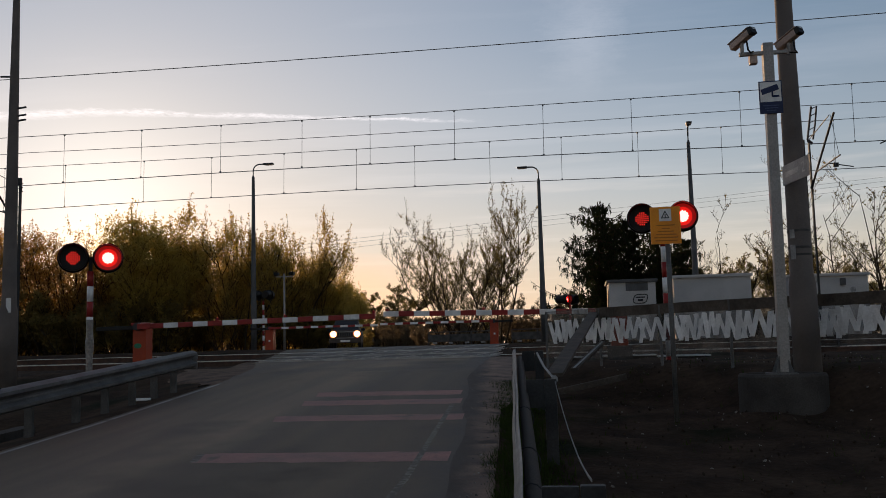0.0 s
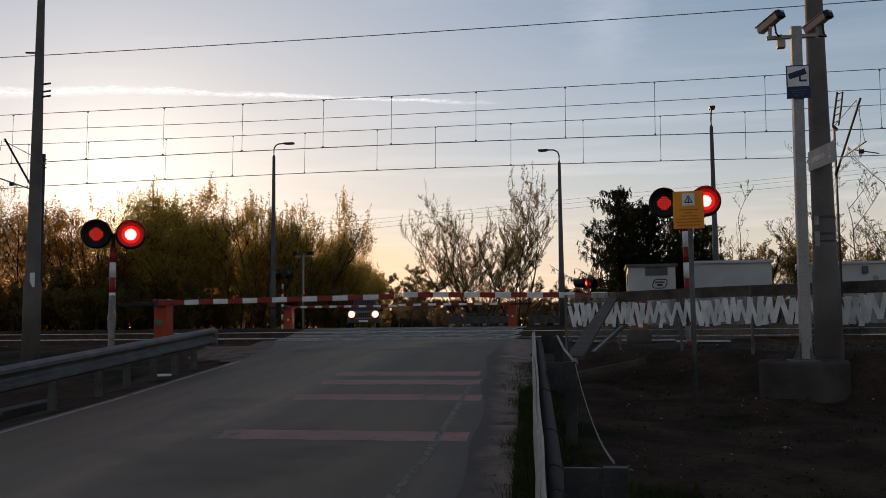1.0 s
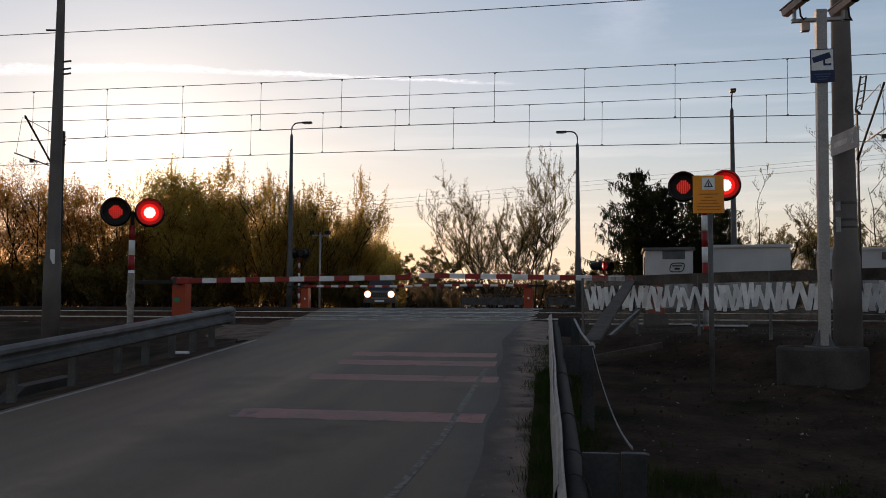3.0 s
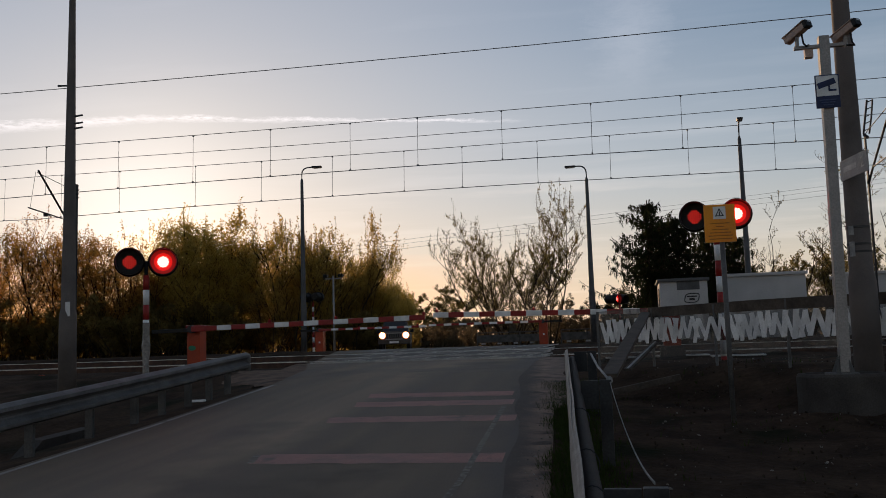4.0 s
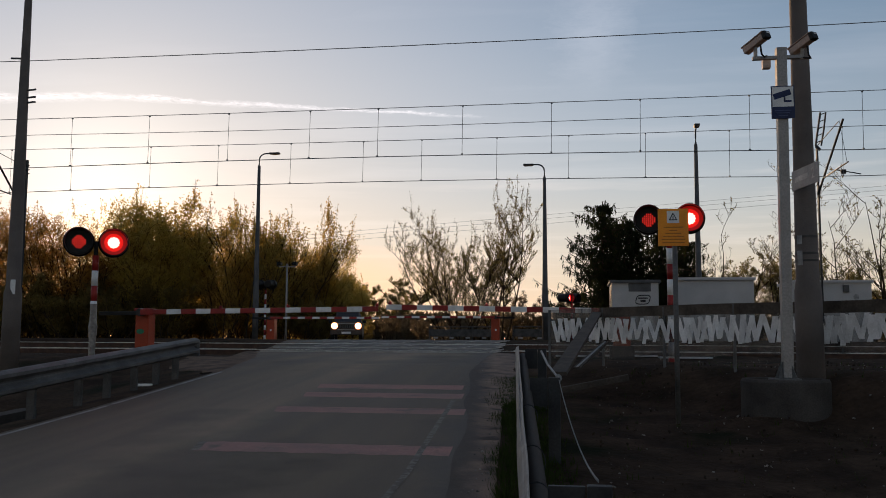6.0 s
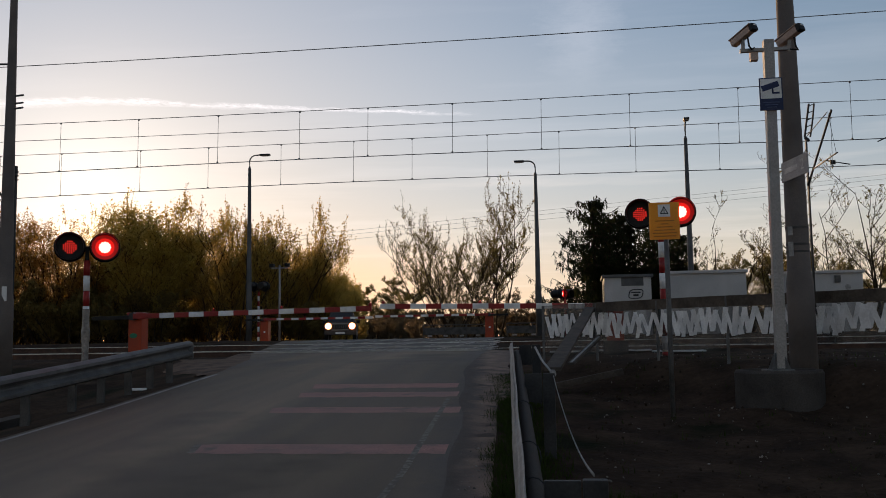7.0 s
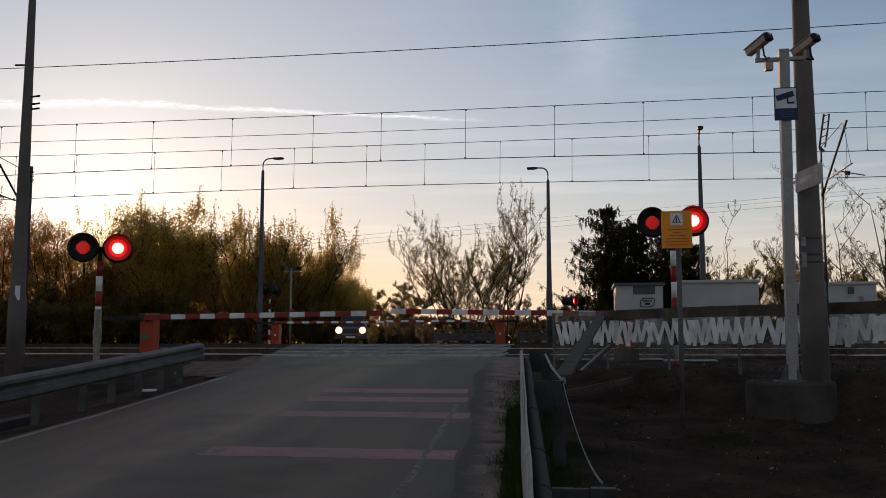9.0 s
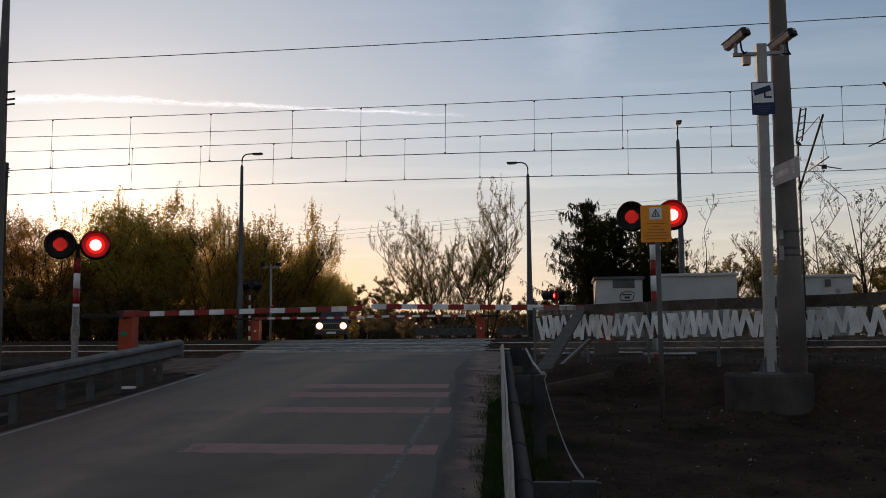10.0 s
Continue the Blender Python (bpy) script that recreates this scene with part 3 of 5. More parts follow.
tagged(sheet("gravel_apron", av, af, VERGE), "trodden gravel spilling off the road beside the tracks", "gravel", kind="structure")

# ---- railway ----
TRACKS = ((26.0, 1.42), (30.05, 1.58))


def make_track(y, z):
    for s in (-1, 1):
        rail = bmesh.new()
        yy = y + s * 0.7525
        box((0, yy, z - 0.006), (320, 0.07, 0.012), bm=rail)
        head = thing("rail", "steel railway rail with a polished head", "rail", group="rails of the crossing")
        part("rail_head", rail, RAIL_TOP, head)
        web = bmesh.new()
        box((0, yy, z - 0.034), (320, 0.066, 0.043), bm=web)
        box((0, yy, z - 0.1), (320, 0.025, 0.1), bm=web)
        box((0, yy, z - 0.16), (320, 0.14, 0.02), bm=web)
        part("rail_web", web, RAIL_RUST, head)
    bed = bmesh.new()
    for x in np.arange(-60, 40, 0.65):
        if not -10.2 < x < -2.0:
            box((x, y, z - 0.24), (0.25, 2.5, 0.16), bm=bed)
    part("sleepers", bed, SLEEPER)["kind"] = "stuff"


for ty, tz in TRACKS:
    make_track(ty, tz)
vv, vf = [], []
cols = np.concatenate([[-300, -150, -80, -50], np.arange(-34, 18, 0.5), [25, 40, 80, 150, 300]])
prof = [(23.6, -0.55), (24.6, -0.2), (25.2, -0.17), (26.8, -0.17), (28, -0.2), (29.3, -0.17), (30.8, -0.17), (31.6, -0.22), (32.8, -0.6)]
for x in cols:
    for y, d in prof:
        z = float(np.interp(y, [26, 30.05], [1.42, 1.58]))
        on_crossing = -10.4 < x < -1.9
        vv.append((x, y, z + d + 0.03 * noise.noise(Vector((x * 2, y * 2, 8))) - (0.25 if on_crossing else 0)))
k = len(prof)
vf = [(i * k + j, i * k + j + 1, (i + 1) * k + j + 1, (i + 1) * k + j) for i in range(len(cols) - 1) for j in range(k - 1)]
tagged(sheet("ballast", vv, vf, BALLAST), "dark stone ballast under the tracks", "ballast", kind="structure")


# ---- trees ----
def grow(rng, start, way, length, radius, level, top, spec, wood, twigs):
    """One limb as a bent taper, and its side limbs."""
    n = (6, 4, 2, 1)[level]
    if level == top:
        way = Vector(way) + Vector((0, 0, spec.get("tip", 0.0)))
    pts, p, d = [Vector(start)], Vector(start), Vector(way).normalized()
    for k in range(n):
        d = (d + Vector((rng.uniform(-1, 1), rng.uniform(-1, 1), rng.uniform(-0.4, 0.6))) * spec["bend"] + Vector((0, 0, spec["rise"]))).normalized()
        p = p + d * (length / n)
        pts.append(p.copy())
    wood.append((pts, radius, level))
    if level == top:
        twigs.append(pts)
        return
    for k in range(spec["sides"][level]):
        f = rng.uniform(spec["from"][level], 1.0)
        i = min(int(f * n), n - 1)
        q = pts[i].lerp(pts[i + 1], f * n - i)
        a = rng.uniform(0, 2 * math.pi)
        side = (d + Vector((math.cos(a), math.sin(a), rng.uniform(-0.3, 0.3))) * spec["open"]).normalized()
        grow(rng, q, side, length * spec["ratio"] * rng.uniform(0.65, 1.1) * (1.15 - 0.45 * f), radius * 0.55 * (1.1 - 0.5 * f), level + 1, top, spec, wood, twigs)


def limb_mesh(wood, name):
    verts, faces = [], []
    for pts, r, level in wood:
        seg = 7 if level == 0 else 4 if level == 1 else 3
        base = len(verts)
        for k, p in enumerate(pts):
            d = (pts[min(k + 1, len(pts) - 1)] - pts[max(k - 1, 0)]).normalized()
            q = d.to_track_quat("Z", "Y")
            rk = max(r * (1 - 0.8 * k / (len(pts) - 1)), 0.006)
            verts += [tuple(p + q @ Vector((rk * math.cos(2 * math.pi * j / seg), rk * math.sin(2 * math.pi * j / seg), 0))) for j in range(seg)]
        for k in range(len(pts) - 1):
            faces += [(base + k * seg + j, base + k * seg + (j + 1) % seg, base + (k + 1) * seg + (j + 1) % seg, base + (k + 1) * seg + j) for j in range(seg)]
    me = bpy.data.meshes.new(name)
    me.from_pydata(verts, [], faces)
    me.materials.append(BARK)
    return me


def leaf_mesh(rng, places, size, name, material, long=1.6):
    """Small pointed leaves, turned every way."""
    verts, faces = [], []
    for p in places:
        s = size * rng.uniform(0.55, 1.3)
        u = Vector((rng.gauss(0, 1), rng.gauss(0, 1), rng.gauss(0, 1))).normalized()
        v = Matrix.Rotation(rng.uniform(0, 6.28), 3, u) @ u.orthogonal().normalized()
        u, v = u * s * long / 2, v * s * 0.7
        b = len(verts)
        verts += [tuple(p - u), tuple(p + v), tuple(p + u)]
        faces.append((b, b + 1, b + 2))
    me = bpy.data.meshes.new(name)
    me.from_pydata(verts, [], faces)
    me.materials.append(material)
    return me


def make_tree(name, seed, height, spec, label, category, leaf=LEAF):
    """A tree of the given height at the origin: trunk with limbs, and a crown of small leaves."""
    rng = random.Random(seed)
    wood, twigs, plumes = [], [], []
    for s in range(spec["stems"]):
        a = 2 * math.pi * (s + rng.uniform(-0.3, 0.3)) / spec["stems"]
        lean = spec["lean"] * rng.uniform(0.5, 1.2)
        grow(rng, (0.15 * spec["stems"] ** 0.5 * math.cos(a), 0.15 * spec["stems"] ** 0.5 * math.sin(a), -0.2), (lean * math.cos(a), lean * math.sin(a), 1), height * spec["stem"] * rng.uniform(0.75, 1.0), spec["girth"], 0, spec["levels"], spec, wood, twigs)
    ends = [pts[-1] for pts, r, level in wood if level in (1, 2) and pts[-1].z > 0.62 * height]
    for k in range(spec.get("plumes", 0)):      # straight young shoots above the crown
        p, h = rng.choice(ends), rng.uniform(0.7, 1.7)
        pts = [p, p + Vector((rng.gauss(0, 0.06), rng.gauss(0, 0.06), h * 0.5)), p + Vector((rng.gauss(0, 0.1), rng.gauss(0, 0.1), h))]
        wood.append((pts, 0.012, 2))
        plumes.append(pts)
    top = max(p.z for pts, *_ in wood for p in pts)
    f = height / top
    done = set()
    for pts, *_ in wood:
        for p in pts:
            if id(p) not in done:
                done.add(id(p))
                p *= f
    places = []
    for pts in twigs:
        for _ in range(spec["leaves"]):
            t = rng.uniform(0.1, 1.0) * (len(pts) - 1)
            i = min(int(t), len(pts) - 2)
            q = pts[i].lerp(pts[i + 1], t - i)
            places.append(q + Vector((rng.gauss(0, 1), rng.gauss(0, 1), rng.gauss(0, 1))) * spec["spread"])
    for pts in plumes:
        for _ in range(26):
            t = rng.uniform(0.05, 1.0) * 2
            i = min(int(t), 1)
            places.append(pts[i].lerp(pts[i + 1], t - i) + Vector((rng.gauss(0, 1), rng.gauss(0, 1), rng.gauss(0, 1))) * 0.05)
    tree = thing(name, label, category)
    trunk = new("trunk", limb_mesh(wood, "trunk"))
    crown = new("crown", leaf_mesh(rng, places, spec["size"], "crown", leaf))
    trunk.parent = crown.parent = tree
    return tree


SHRUB = dict(stems=9, lean=0.55, stem=0.85, girth=0.055, levels=3, sides=(11, 7, 5), ratio=0.46, bend=0.13, rise=0.13, open=0.85, leaves=13, spread=0.24, size=0.1, tip=0.25, plumes=30)
SHRUB["from"] = (0.04, 0.1, 0.05)
THIN = dict(SHRUB, stems=9, sides=(7, 5, 4), leaves=10, size=0.09, spread=0.19, plumes=16)
VASE = dict(stems=8, lean=0.74, stem=0.9, girth=0.045, levels=3, sides=(10, 6, 5), ratio=0.42, bend=0.12, rise=0.11, open=0.9, leaves=5, spread=0.05, size=0.06, tip=0.9, plumes=30)
VASE["from"] = (0.15, 0.1, 0.1)
FORK = dict(VASE, stems=4, lean=0.34, girth=0.06, sides=(10, 7, 5), ratio=0.38, rise=0.09, bend=0.1, leaves=5, plumes=30)
FORK["from"] = (0.35, 0.1, 0.1)
BARE = dict(stems=2, lean=0.3, stem=0.9, girth=0.05, levels=3, sides=(8, 5, 4), ratio=0.46, bend=0.16, rise=0.08, open=0.95, leaves=2, spread=0.04, size=0.07, tip=0.6)
BARE["from"] = (0.25, 0.2, 0.15)
LOW = dict(stems=9, lean=0.8, stem=0.85, girth=0.035, levels=3, sides=(7, 5, 4), ratio=0.5, bend=0.2, rise=0.1, open=0.85, leaves=10, spread=0.07, size=0.085, tip=0.4)
LOW["from"] = (0.03, 0.1, 0.1)


def make_spruce(seed, height):
    """A broad ragged conifer: long boughs that sag and turn up at their tips, hung with curtains of twigs."""
    rng = random.Random(seed)
    wood = [([Vector((0, 0, -0.2)), Vector((0.05, 0.03, height * 0.5)), Vector((0.12, 0.0, height - 0.1))], 0.16, 0)]
    verts, faces = [], []

    def spray(p, q, w):
        """A hanging spray of needles from p to q, as two crossed slivers."""
        side = Vector((rng.gauss(0, 1), rng.gauss(0, 1), 0.2)).normalized() * w
        for d in (side, Vector((-side.y, side.x, 0))):
            b = len(verts)
            verts.extend((tuple(p - d), tuple(p + d), tuple(q)))
            faces.append((b, b + 1, b + 2))

    z = 0.5
    while z < height - 0.15:
        f = 1 - z / height
        for _ in range(rng.randint(4, 6)):
            a, reach = rng.uniform(0, 6.283), (0.3 + 4.4 * f ** 0.6) * rng.choice((0.45, 0.7, 0.85, 1.0, 1.2))
            pts = []
            for k in range(8):
                t = k / 7
                pts.append(Vector((math.cos(a) * reach * t, math.sin(a) * reach * t, z - 0.5 * reach * t + 0.62 * reach * t ** 2.2)))
            wood.append((pts, 0.035, 1))
            for k in range(int(6 + 18 * reach / 3)):
                t = rng.uniform(0.08, 1.0)
                i = min(int(t * 7), 6)
                q = pts[i].lerp(pts[i + 1], t * 7 - i)
                drop = rng.uniform(0.12, 0.75) * (0.35 + 0.75 * math.sin(math.pi * min(t, 0.85)))
                side = Vector((rng.gauss(0, 0.16), rng.gauss(0, 0.16), rng.gauss(0, 0.04)))
                q = q + side
                wood.append(([q - side, q, q + Vector((rng.gauss(0, 0.05), rng.gauss(0, 0.05), -drop))], 0.008, 2))
                for n in range(5):
                    u = q + Vector((rng.gauss(0, 0.035), rng.gauss(0, 0.035), -drop * rng.random() * 0.8))
                    spray(u, u + Vector((rng.gauss(0, 0.07), rng.gauss(0, 0.07), -rng.uniform(0.12, 0.32))), 0.032)
            for k in range(26):
                u = pts[5].lerp(pts[7], rng.random())
                spray(u, u + Vector((math.cos(a) * 0.12 + rng.gauss(0, 0.06), math.sin(a) * 0.12 + rng.gauss(0, 0.06), rng.uniform(-0.14, 0.12))), 0.02)
        z += rng.uniform(0.26, 0.4)
    tree = thing("spruce", "dark ragged spruce with drooping boughs", "tree", group="spruces behind the cabinets")
    trunk = new("trunk", limb_mesh(wood, "trunk"))
    me = bpy.data.meshes.new("crown")
    me.from_pydata(verts, [], faces)
    me.materials.append(NEEDLE)
    crown = new("crown", me)
    trunk.parent = crown.parent = tree
    return tree


def plant(trees, rows, group):
    """Sets the trees at x, y with a height factor and a turn; the first of each kind is moved, the others are copies."""
    used = set()
    for k, (which, x, y, f, turn) in enumerate(rows):
        m = pose(x, y, ground_z(x, y) - 0.05, 0, 0, turn)
        ob = trees[which]
        ob.scale = (f, f, f)
        if which in used:
            ob = copy_thing(ob, m)
        else:
            ob.matrix_basis = m @ Matrix.Diagonal((f, f, f, 1))
            used.add(which)
        tagged(ob, group=group)


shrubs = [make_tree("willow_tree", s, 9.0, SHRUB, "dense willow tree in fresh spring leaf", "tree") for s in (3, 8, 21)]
plant(shrubs, [(1, -24.2, 47.5, 0.8, 290), (0, -22.3, 46, 1.14, 160), (2, -20.9, 49, 0.86, 60), (1, -23.0, 48, 1.0, 80), 
               (0, -16.9, 56, 0.76, 300), (1, -17.3, 62, 0.66, 250), (2, -18.2, 70, 0.58, 140), (1, -16.0, 55, 0.6, 33), (2, -15.6, 60, 0.5, 10), (0, -19.2, 52, 0.82, 20), (1, -18.6, 55, 0.74, 110)], "willow thicket along the railway")
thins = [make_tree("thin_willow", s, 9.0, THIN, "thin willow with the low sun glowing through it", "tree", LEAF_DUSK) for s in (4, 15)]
plant(thins, [(0, -39.1, 44, 0.94, 0), (1, -35.7, 44.5, 0.97, 40), (0, -33.6, 45, 0.95, 10), (1, -31.6, 45.5, 0.94, 150), (1, -30.0, 46, 0.92, 80), (0, -27.6, 45, 0.84, 120), (1, -26.3, 46, 0.79, 215), (0, -28.6, 47.5, 0.86, 200), (1, -25.2, 46.5, 0.76, 300), (0, -44, 46, 0.85, 20), (1, -49, 48, 0.9, 70)], "willow thicket along the railway")
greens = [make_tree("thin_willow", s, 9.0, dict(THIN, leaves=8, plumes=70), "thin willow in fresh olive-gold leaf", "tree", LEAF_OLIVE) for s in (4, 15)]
plant(greens, [(0, -18.9, 46.5, 0.9, 220), (1, -17.2, 50, 1.2, 15), (0, -17.2, 52, 1.0, 330), (1, -18.3, 48, 0.95, 100), (1, -16.2, 54, 0.82, 45), (0, -16.0, 57, 0.52, 190), (1, -16.2, 64, 0.44, 10)], "willow thicket along the railway")
vases = [make_tree("open_willow", s, 9.2, VASE, "open many-stemmed tree with sparse young leaves", "tree", LEAF_THIN) for s in (5, 12)]
plant(vases, [(0, -7.4, 55, 0.98, 0), (1, -6.7, 56, 1.0, 200)], "open trees behind the crossing")
forks = [make_tree("forked_willow", 23, 9.4, FORK, "forked tree with wispy upright shoots", "tree", LEAF_THIN)]
plant(forks, [(0, -4.7, 55, 1.1, 0)], "open trees behind the crossing")
lows = [make_tree("bush", s, 4.6, LOW, "low bush with thin young leaves", "bush", LEAF_THIN) for s in (31, 44)]
plant(lows, [(1, 8.6, 60, 1.2, 10), (0, 12.5, 60, 1.25, 80), (1, 17.5, 60, 1.2, 140), (0, 22, 58, 1.3, 30)], "thin bushes on the far side")
scrubs = [make_tree("scrub_bush", s, 4.6, LOW, "low dull bush beyond the crossing", "bush", LEAF_FAR) for s in (33, 46)]
plant(scrubs, [(0, -3.6, 60, 0.62, 0), (1, -2.0, 58, 0.72, 50), (0, -9.6, 66, 0.4, 120), (1, -13.2, 78, 0.5, 200), (0, 0.2, 62, 0.9, 260), (1, -17.5, 95, 0.6, 15), (0, -20.5, 100, 0.8, 70)], "dull scrub beyond the crossing")
rounds = [make_tree("round_tree", 77, 7.4, dict(VASE, stems=5, lean=0.8, girth=0.1, sides=(14, 8, 6), open=1.0, rise=0.02, stem=0.75, leaves=9, size=0.1, spread=0.09, plumes=0), "small round tree far off, almost bare", "tree", LEAF_THIN)]
plant(rounds, [(0, -25.2, 120, 1.2, 0)], "")
spruces = [make_spruce(s, 8.8) for s in (2, 9)]
plant(spruces, [(0, 1.3, 50, 0.7, 0), (1, 3.0, 51, 0.83, 70), (0, 4.9, 53, 0.9, 150), (1, 6.3, 54, 0.7, 220), (1, 2.2, 52, 0.8, 300)], "spruces behind the cabinets")
bares = [make_tree("bare_tree", s, 7.2, BARE, "slim tree with almost bare branches", "tree", LEAF_THIN) for s in (51, 64)]
plant(bares, [(0, 8.0, 50, 0.86, 0), (1, 10.8, 55, 1.0, 60), (0, 12.0, 52, 0.9, 130), (1, 11.2, 41, 1.08, 200), (0, 13.4, 41, 1.12, 260), (1, 16.5, 55, 1.0, 320), (0, 17.2, 45, 1.05, 30), (1, 7.4, 60, 1.0, 100)], "bare trees beyond the railway")
# bushes below the crowns, their shade painted in by the darker leaf colour
under = [make_tree("undergrowth_bush", s, 3.0, dict(LOW, sides=(6, 4, 3), leaves=15, size=0.1), "dense bush under the willows, leaves coloured dark for shade", "bush", LEAF_SHADE) for s in (91, 92)]
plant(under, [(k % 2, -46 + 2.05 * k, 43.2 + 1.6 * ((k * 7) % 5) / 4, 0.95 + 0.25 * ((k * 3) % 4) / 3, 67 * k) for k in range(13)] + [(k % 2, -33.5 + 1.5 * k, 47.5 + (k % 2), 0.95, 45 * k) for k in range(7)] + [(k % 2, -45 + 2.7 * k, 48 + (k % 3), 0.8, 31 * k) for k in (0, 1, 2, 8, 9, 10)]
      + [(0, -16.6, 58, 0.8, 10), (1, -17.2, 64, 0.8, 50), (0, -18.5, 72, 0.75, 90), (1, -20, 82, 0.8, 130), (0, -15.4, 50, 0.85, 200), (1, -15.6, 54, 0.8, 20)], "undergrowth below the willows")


def far_woods():
    """The low dark line of hedges and woods along the horizon."""
    rng = random.Random(5)
    places = []
    for k in range(22000):
        x = rng.uniform(-140, 120)
        y = 125 + 12 * noise.noise(Vector((x * 0.03, 0, 0))) + rng.gauss(0, 2)
        h = 3.6 + 0.9 * noise.noise(Vector((x * 0.08, 3, 0))) + 0.8 * noise.noise(Vector((x * 0.35, 9, 0)))
        places.append(Vector((x, y, 1.1 + h * rng.random())))
    ob = new("far_woods", leaf_mesh(rng, places, 0.9, "far_woods", LEAF_FAR, 1.3))
    tagged(ob, "low dark line of far hedges on the horizon", "hedge", kind="stuff")


far_woods()


# ---- level crossing slabs ----
crossing = tagged(new("crossing_deck"), "grey slab deck of the level crossing with pale joints", "crossing deck", kind="structure")


def deck_z(y):
    return road_z(y) + 0.012


bed = bmesh.new()
for y0, y1 in ((23.9, 33.2),):
    rows = list(np.linspace(y0, y1, 20))
    vs = []
    for y in rows:
        a, b = interp(ROAD, y, 1) + 0.1, interp(ROAD, y, 2) - 0.05
        vs.append((bed.verts.new((a, y, deck_z(y) - 0.006)), bed.verts.new((b, y, deck_z(y) - 0.006))))
    for p, q in zip(vs, vs[1:]):
        bed.faces.new((p[0], p[1], q[1], q[0]))
part("joint_bed", bed, ASPHALT, crossing)
slab_rng = random.Random(4)
for y0, y1 in ((23.95, 25.12), (25.36, 26.64), (26.88, 28.0), (28.06, 29.17), (29.41, 30.69), (30.93, 33.1)):
    a, b = interp(ROAD, y0, 1) + 0.15, interp(ROAD, y0, 2) - 0.1
    x = -14 + 0.168 * (y0 - 23.95)
    while x < a:
        x += 1.0
    while x < b - 0.2:
        w = min(0.98, b - x)
        skew = 0.28 * (y1 - y0)
        bm = bmesh.new()
        z0, z1, s = deck_z(y0), deck_z(y1), slab_rng.uniform(0, 0.004)
        q = [(x + 0.02, y0, z0), (x + w - 0.02, y0, z0), (x + w - 0.02 + skew * 0.6, y1, z1), (x + 0.02 + skew * 0.6, y1, z1)]
        top = [bm.verts.new((px, py, pz + s + 0.004)) for px, py, pz in q]
        low = [bm.verts.new((px, py, pz - 0.05)) for px, py, pz in q]
        bm.faces.new(top)
        for k in range(4):
            bm.faces.new((top[k - 1], low[k - 1], low[k], top[k]))
        part("slab", bm, SLAB, crossing)
        mark = bmesh.new()
        q = [(x + w - 0.014, y0, z0), (x + w + 0.014, y0, z0), (x + w + 0.014 + skew * 0.6, y1, z1), (x + w - 0.014 + skew * 0.6, y1, z1)]
        top = [mark.verts.new((px, py, pz + 0.014)) for px, py, pz in q]
        low = [mark.verts.new((px, py, pz - 0.02)) for px, py, pz in q]
        mark.faces.new(top)
        for k in range(4):
            mark.faces.new((top[k - 1], low[k - 1], low[k], top[k]))
        part("joint_strip", mark, JOINT, crossing)
        x += w + 0.02
    if y0 not in (25.36, 28.06, 30.93):
        part("edge_angle", box(((a + b) / 2, y0 - 0.03, deck_z(y0) + 0.004), (b - a, 0.06, 0.04), bevel=0.004), JOINT, crossing)


# ---- overhead line ----
def sag_line(x0, x1, y, z, dip, n=24):
    """Points of a wire that hangs between masts 30 m apart."""
    return [(x, y, z + dip * (4 * ((((x + 21.8) % 30.2) / 30.2) - 0.5) ** 2 - 0.5)) for x in np.linspace(x0, x1, n)]


def overhead(y, zc, zm, label, phase):
    line = thing("overhead_line", label, "overhead line", group="overhead lines")
    X0, X1 = -62.0, 38.0
    contact = sag_line(X0, X1, y, zc, -0.15, 60)
    part("contact_wire", pipe(contact, 0.013, 5), WIRE, line)
    mess = sag_line(X0, X1, y, zm, 0.06, 60)
    part("messenger_wire", pipe(mess, 0.011, 5), WIRE, line)
    xs = phase
    for x in xs:
        za = np.interp(x, [p[0] for p in contact], [p[2] for p in contact])
        zb = np.interp(x, [p[0] for p in mess], [p[2] for p in mess])
        d = bmesh.new()
        rod((x, y, za), (x + 0.02, y, zb), 0.007, seg=4, bm=d)
        box((x, y, za + 0.02), (0.05, 0.03, 0.05), bm=d)
        box((x + 0.02, y, zb - 0.02), (0.05, 0.03, 0.05), bm=d)
        part("dropper", d, WIRE, line)


DROP_A = [-59.97, -57.37, -54.77, -52.17, -49.57, -46.97, -44.37, -41.77, -39.17, -36.57, -33.97, -31.37, -28.77, -26.17, -23.57, -20.97, -18.37, -15.77, -13.18, -10.59, -8.01, -5.9, -3.35, -0.74, 1.79, 4.81, 7.83, 10.43, 13.03, 15.63, 18.23, 20.83, 23.43, 26.03, 28.63, 31.23, 33.83, 36.43]
DROP_B = [-58.96, -56.56, -54.16, -51.76, -49.36, -46.96, -44.56, -42.16, -39.76, -37.36, -34.96, -32.56, -30.16, -27.76, -25.36, -22.96, -20.56, -18.16, -15.13, -12.58, -9.92, -7.32, -5.27, -2.69, -0.28, 2.23, 4.91, 8.41, 10.81, 13.21, 15.61, 18.01, 20.41, 22.81, 25.21, 27.61, 30.01, 32.41, 34.81]
overhead(26.0, 7.07, 8.65, "near contact wire hung from its messenger by droppers", DROP_A)
overhead(30.05, 7.05, 8.58, "far contact wire hung from its messenger by droppers", DROP_B)
for y, z, label in ((23.2, 9.62, "single feeder wire strung high above the track"), (32.8, 9.76, "thin return wire strung along the masts")):
    line = thing("feeder_wire", label, "cable", group="feeder wires")
    part("wire", pipe(sag_line(-90, 70, y, z, 0.1, 50), 0.012, 5), WIRE, line)
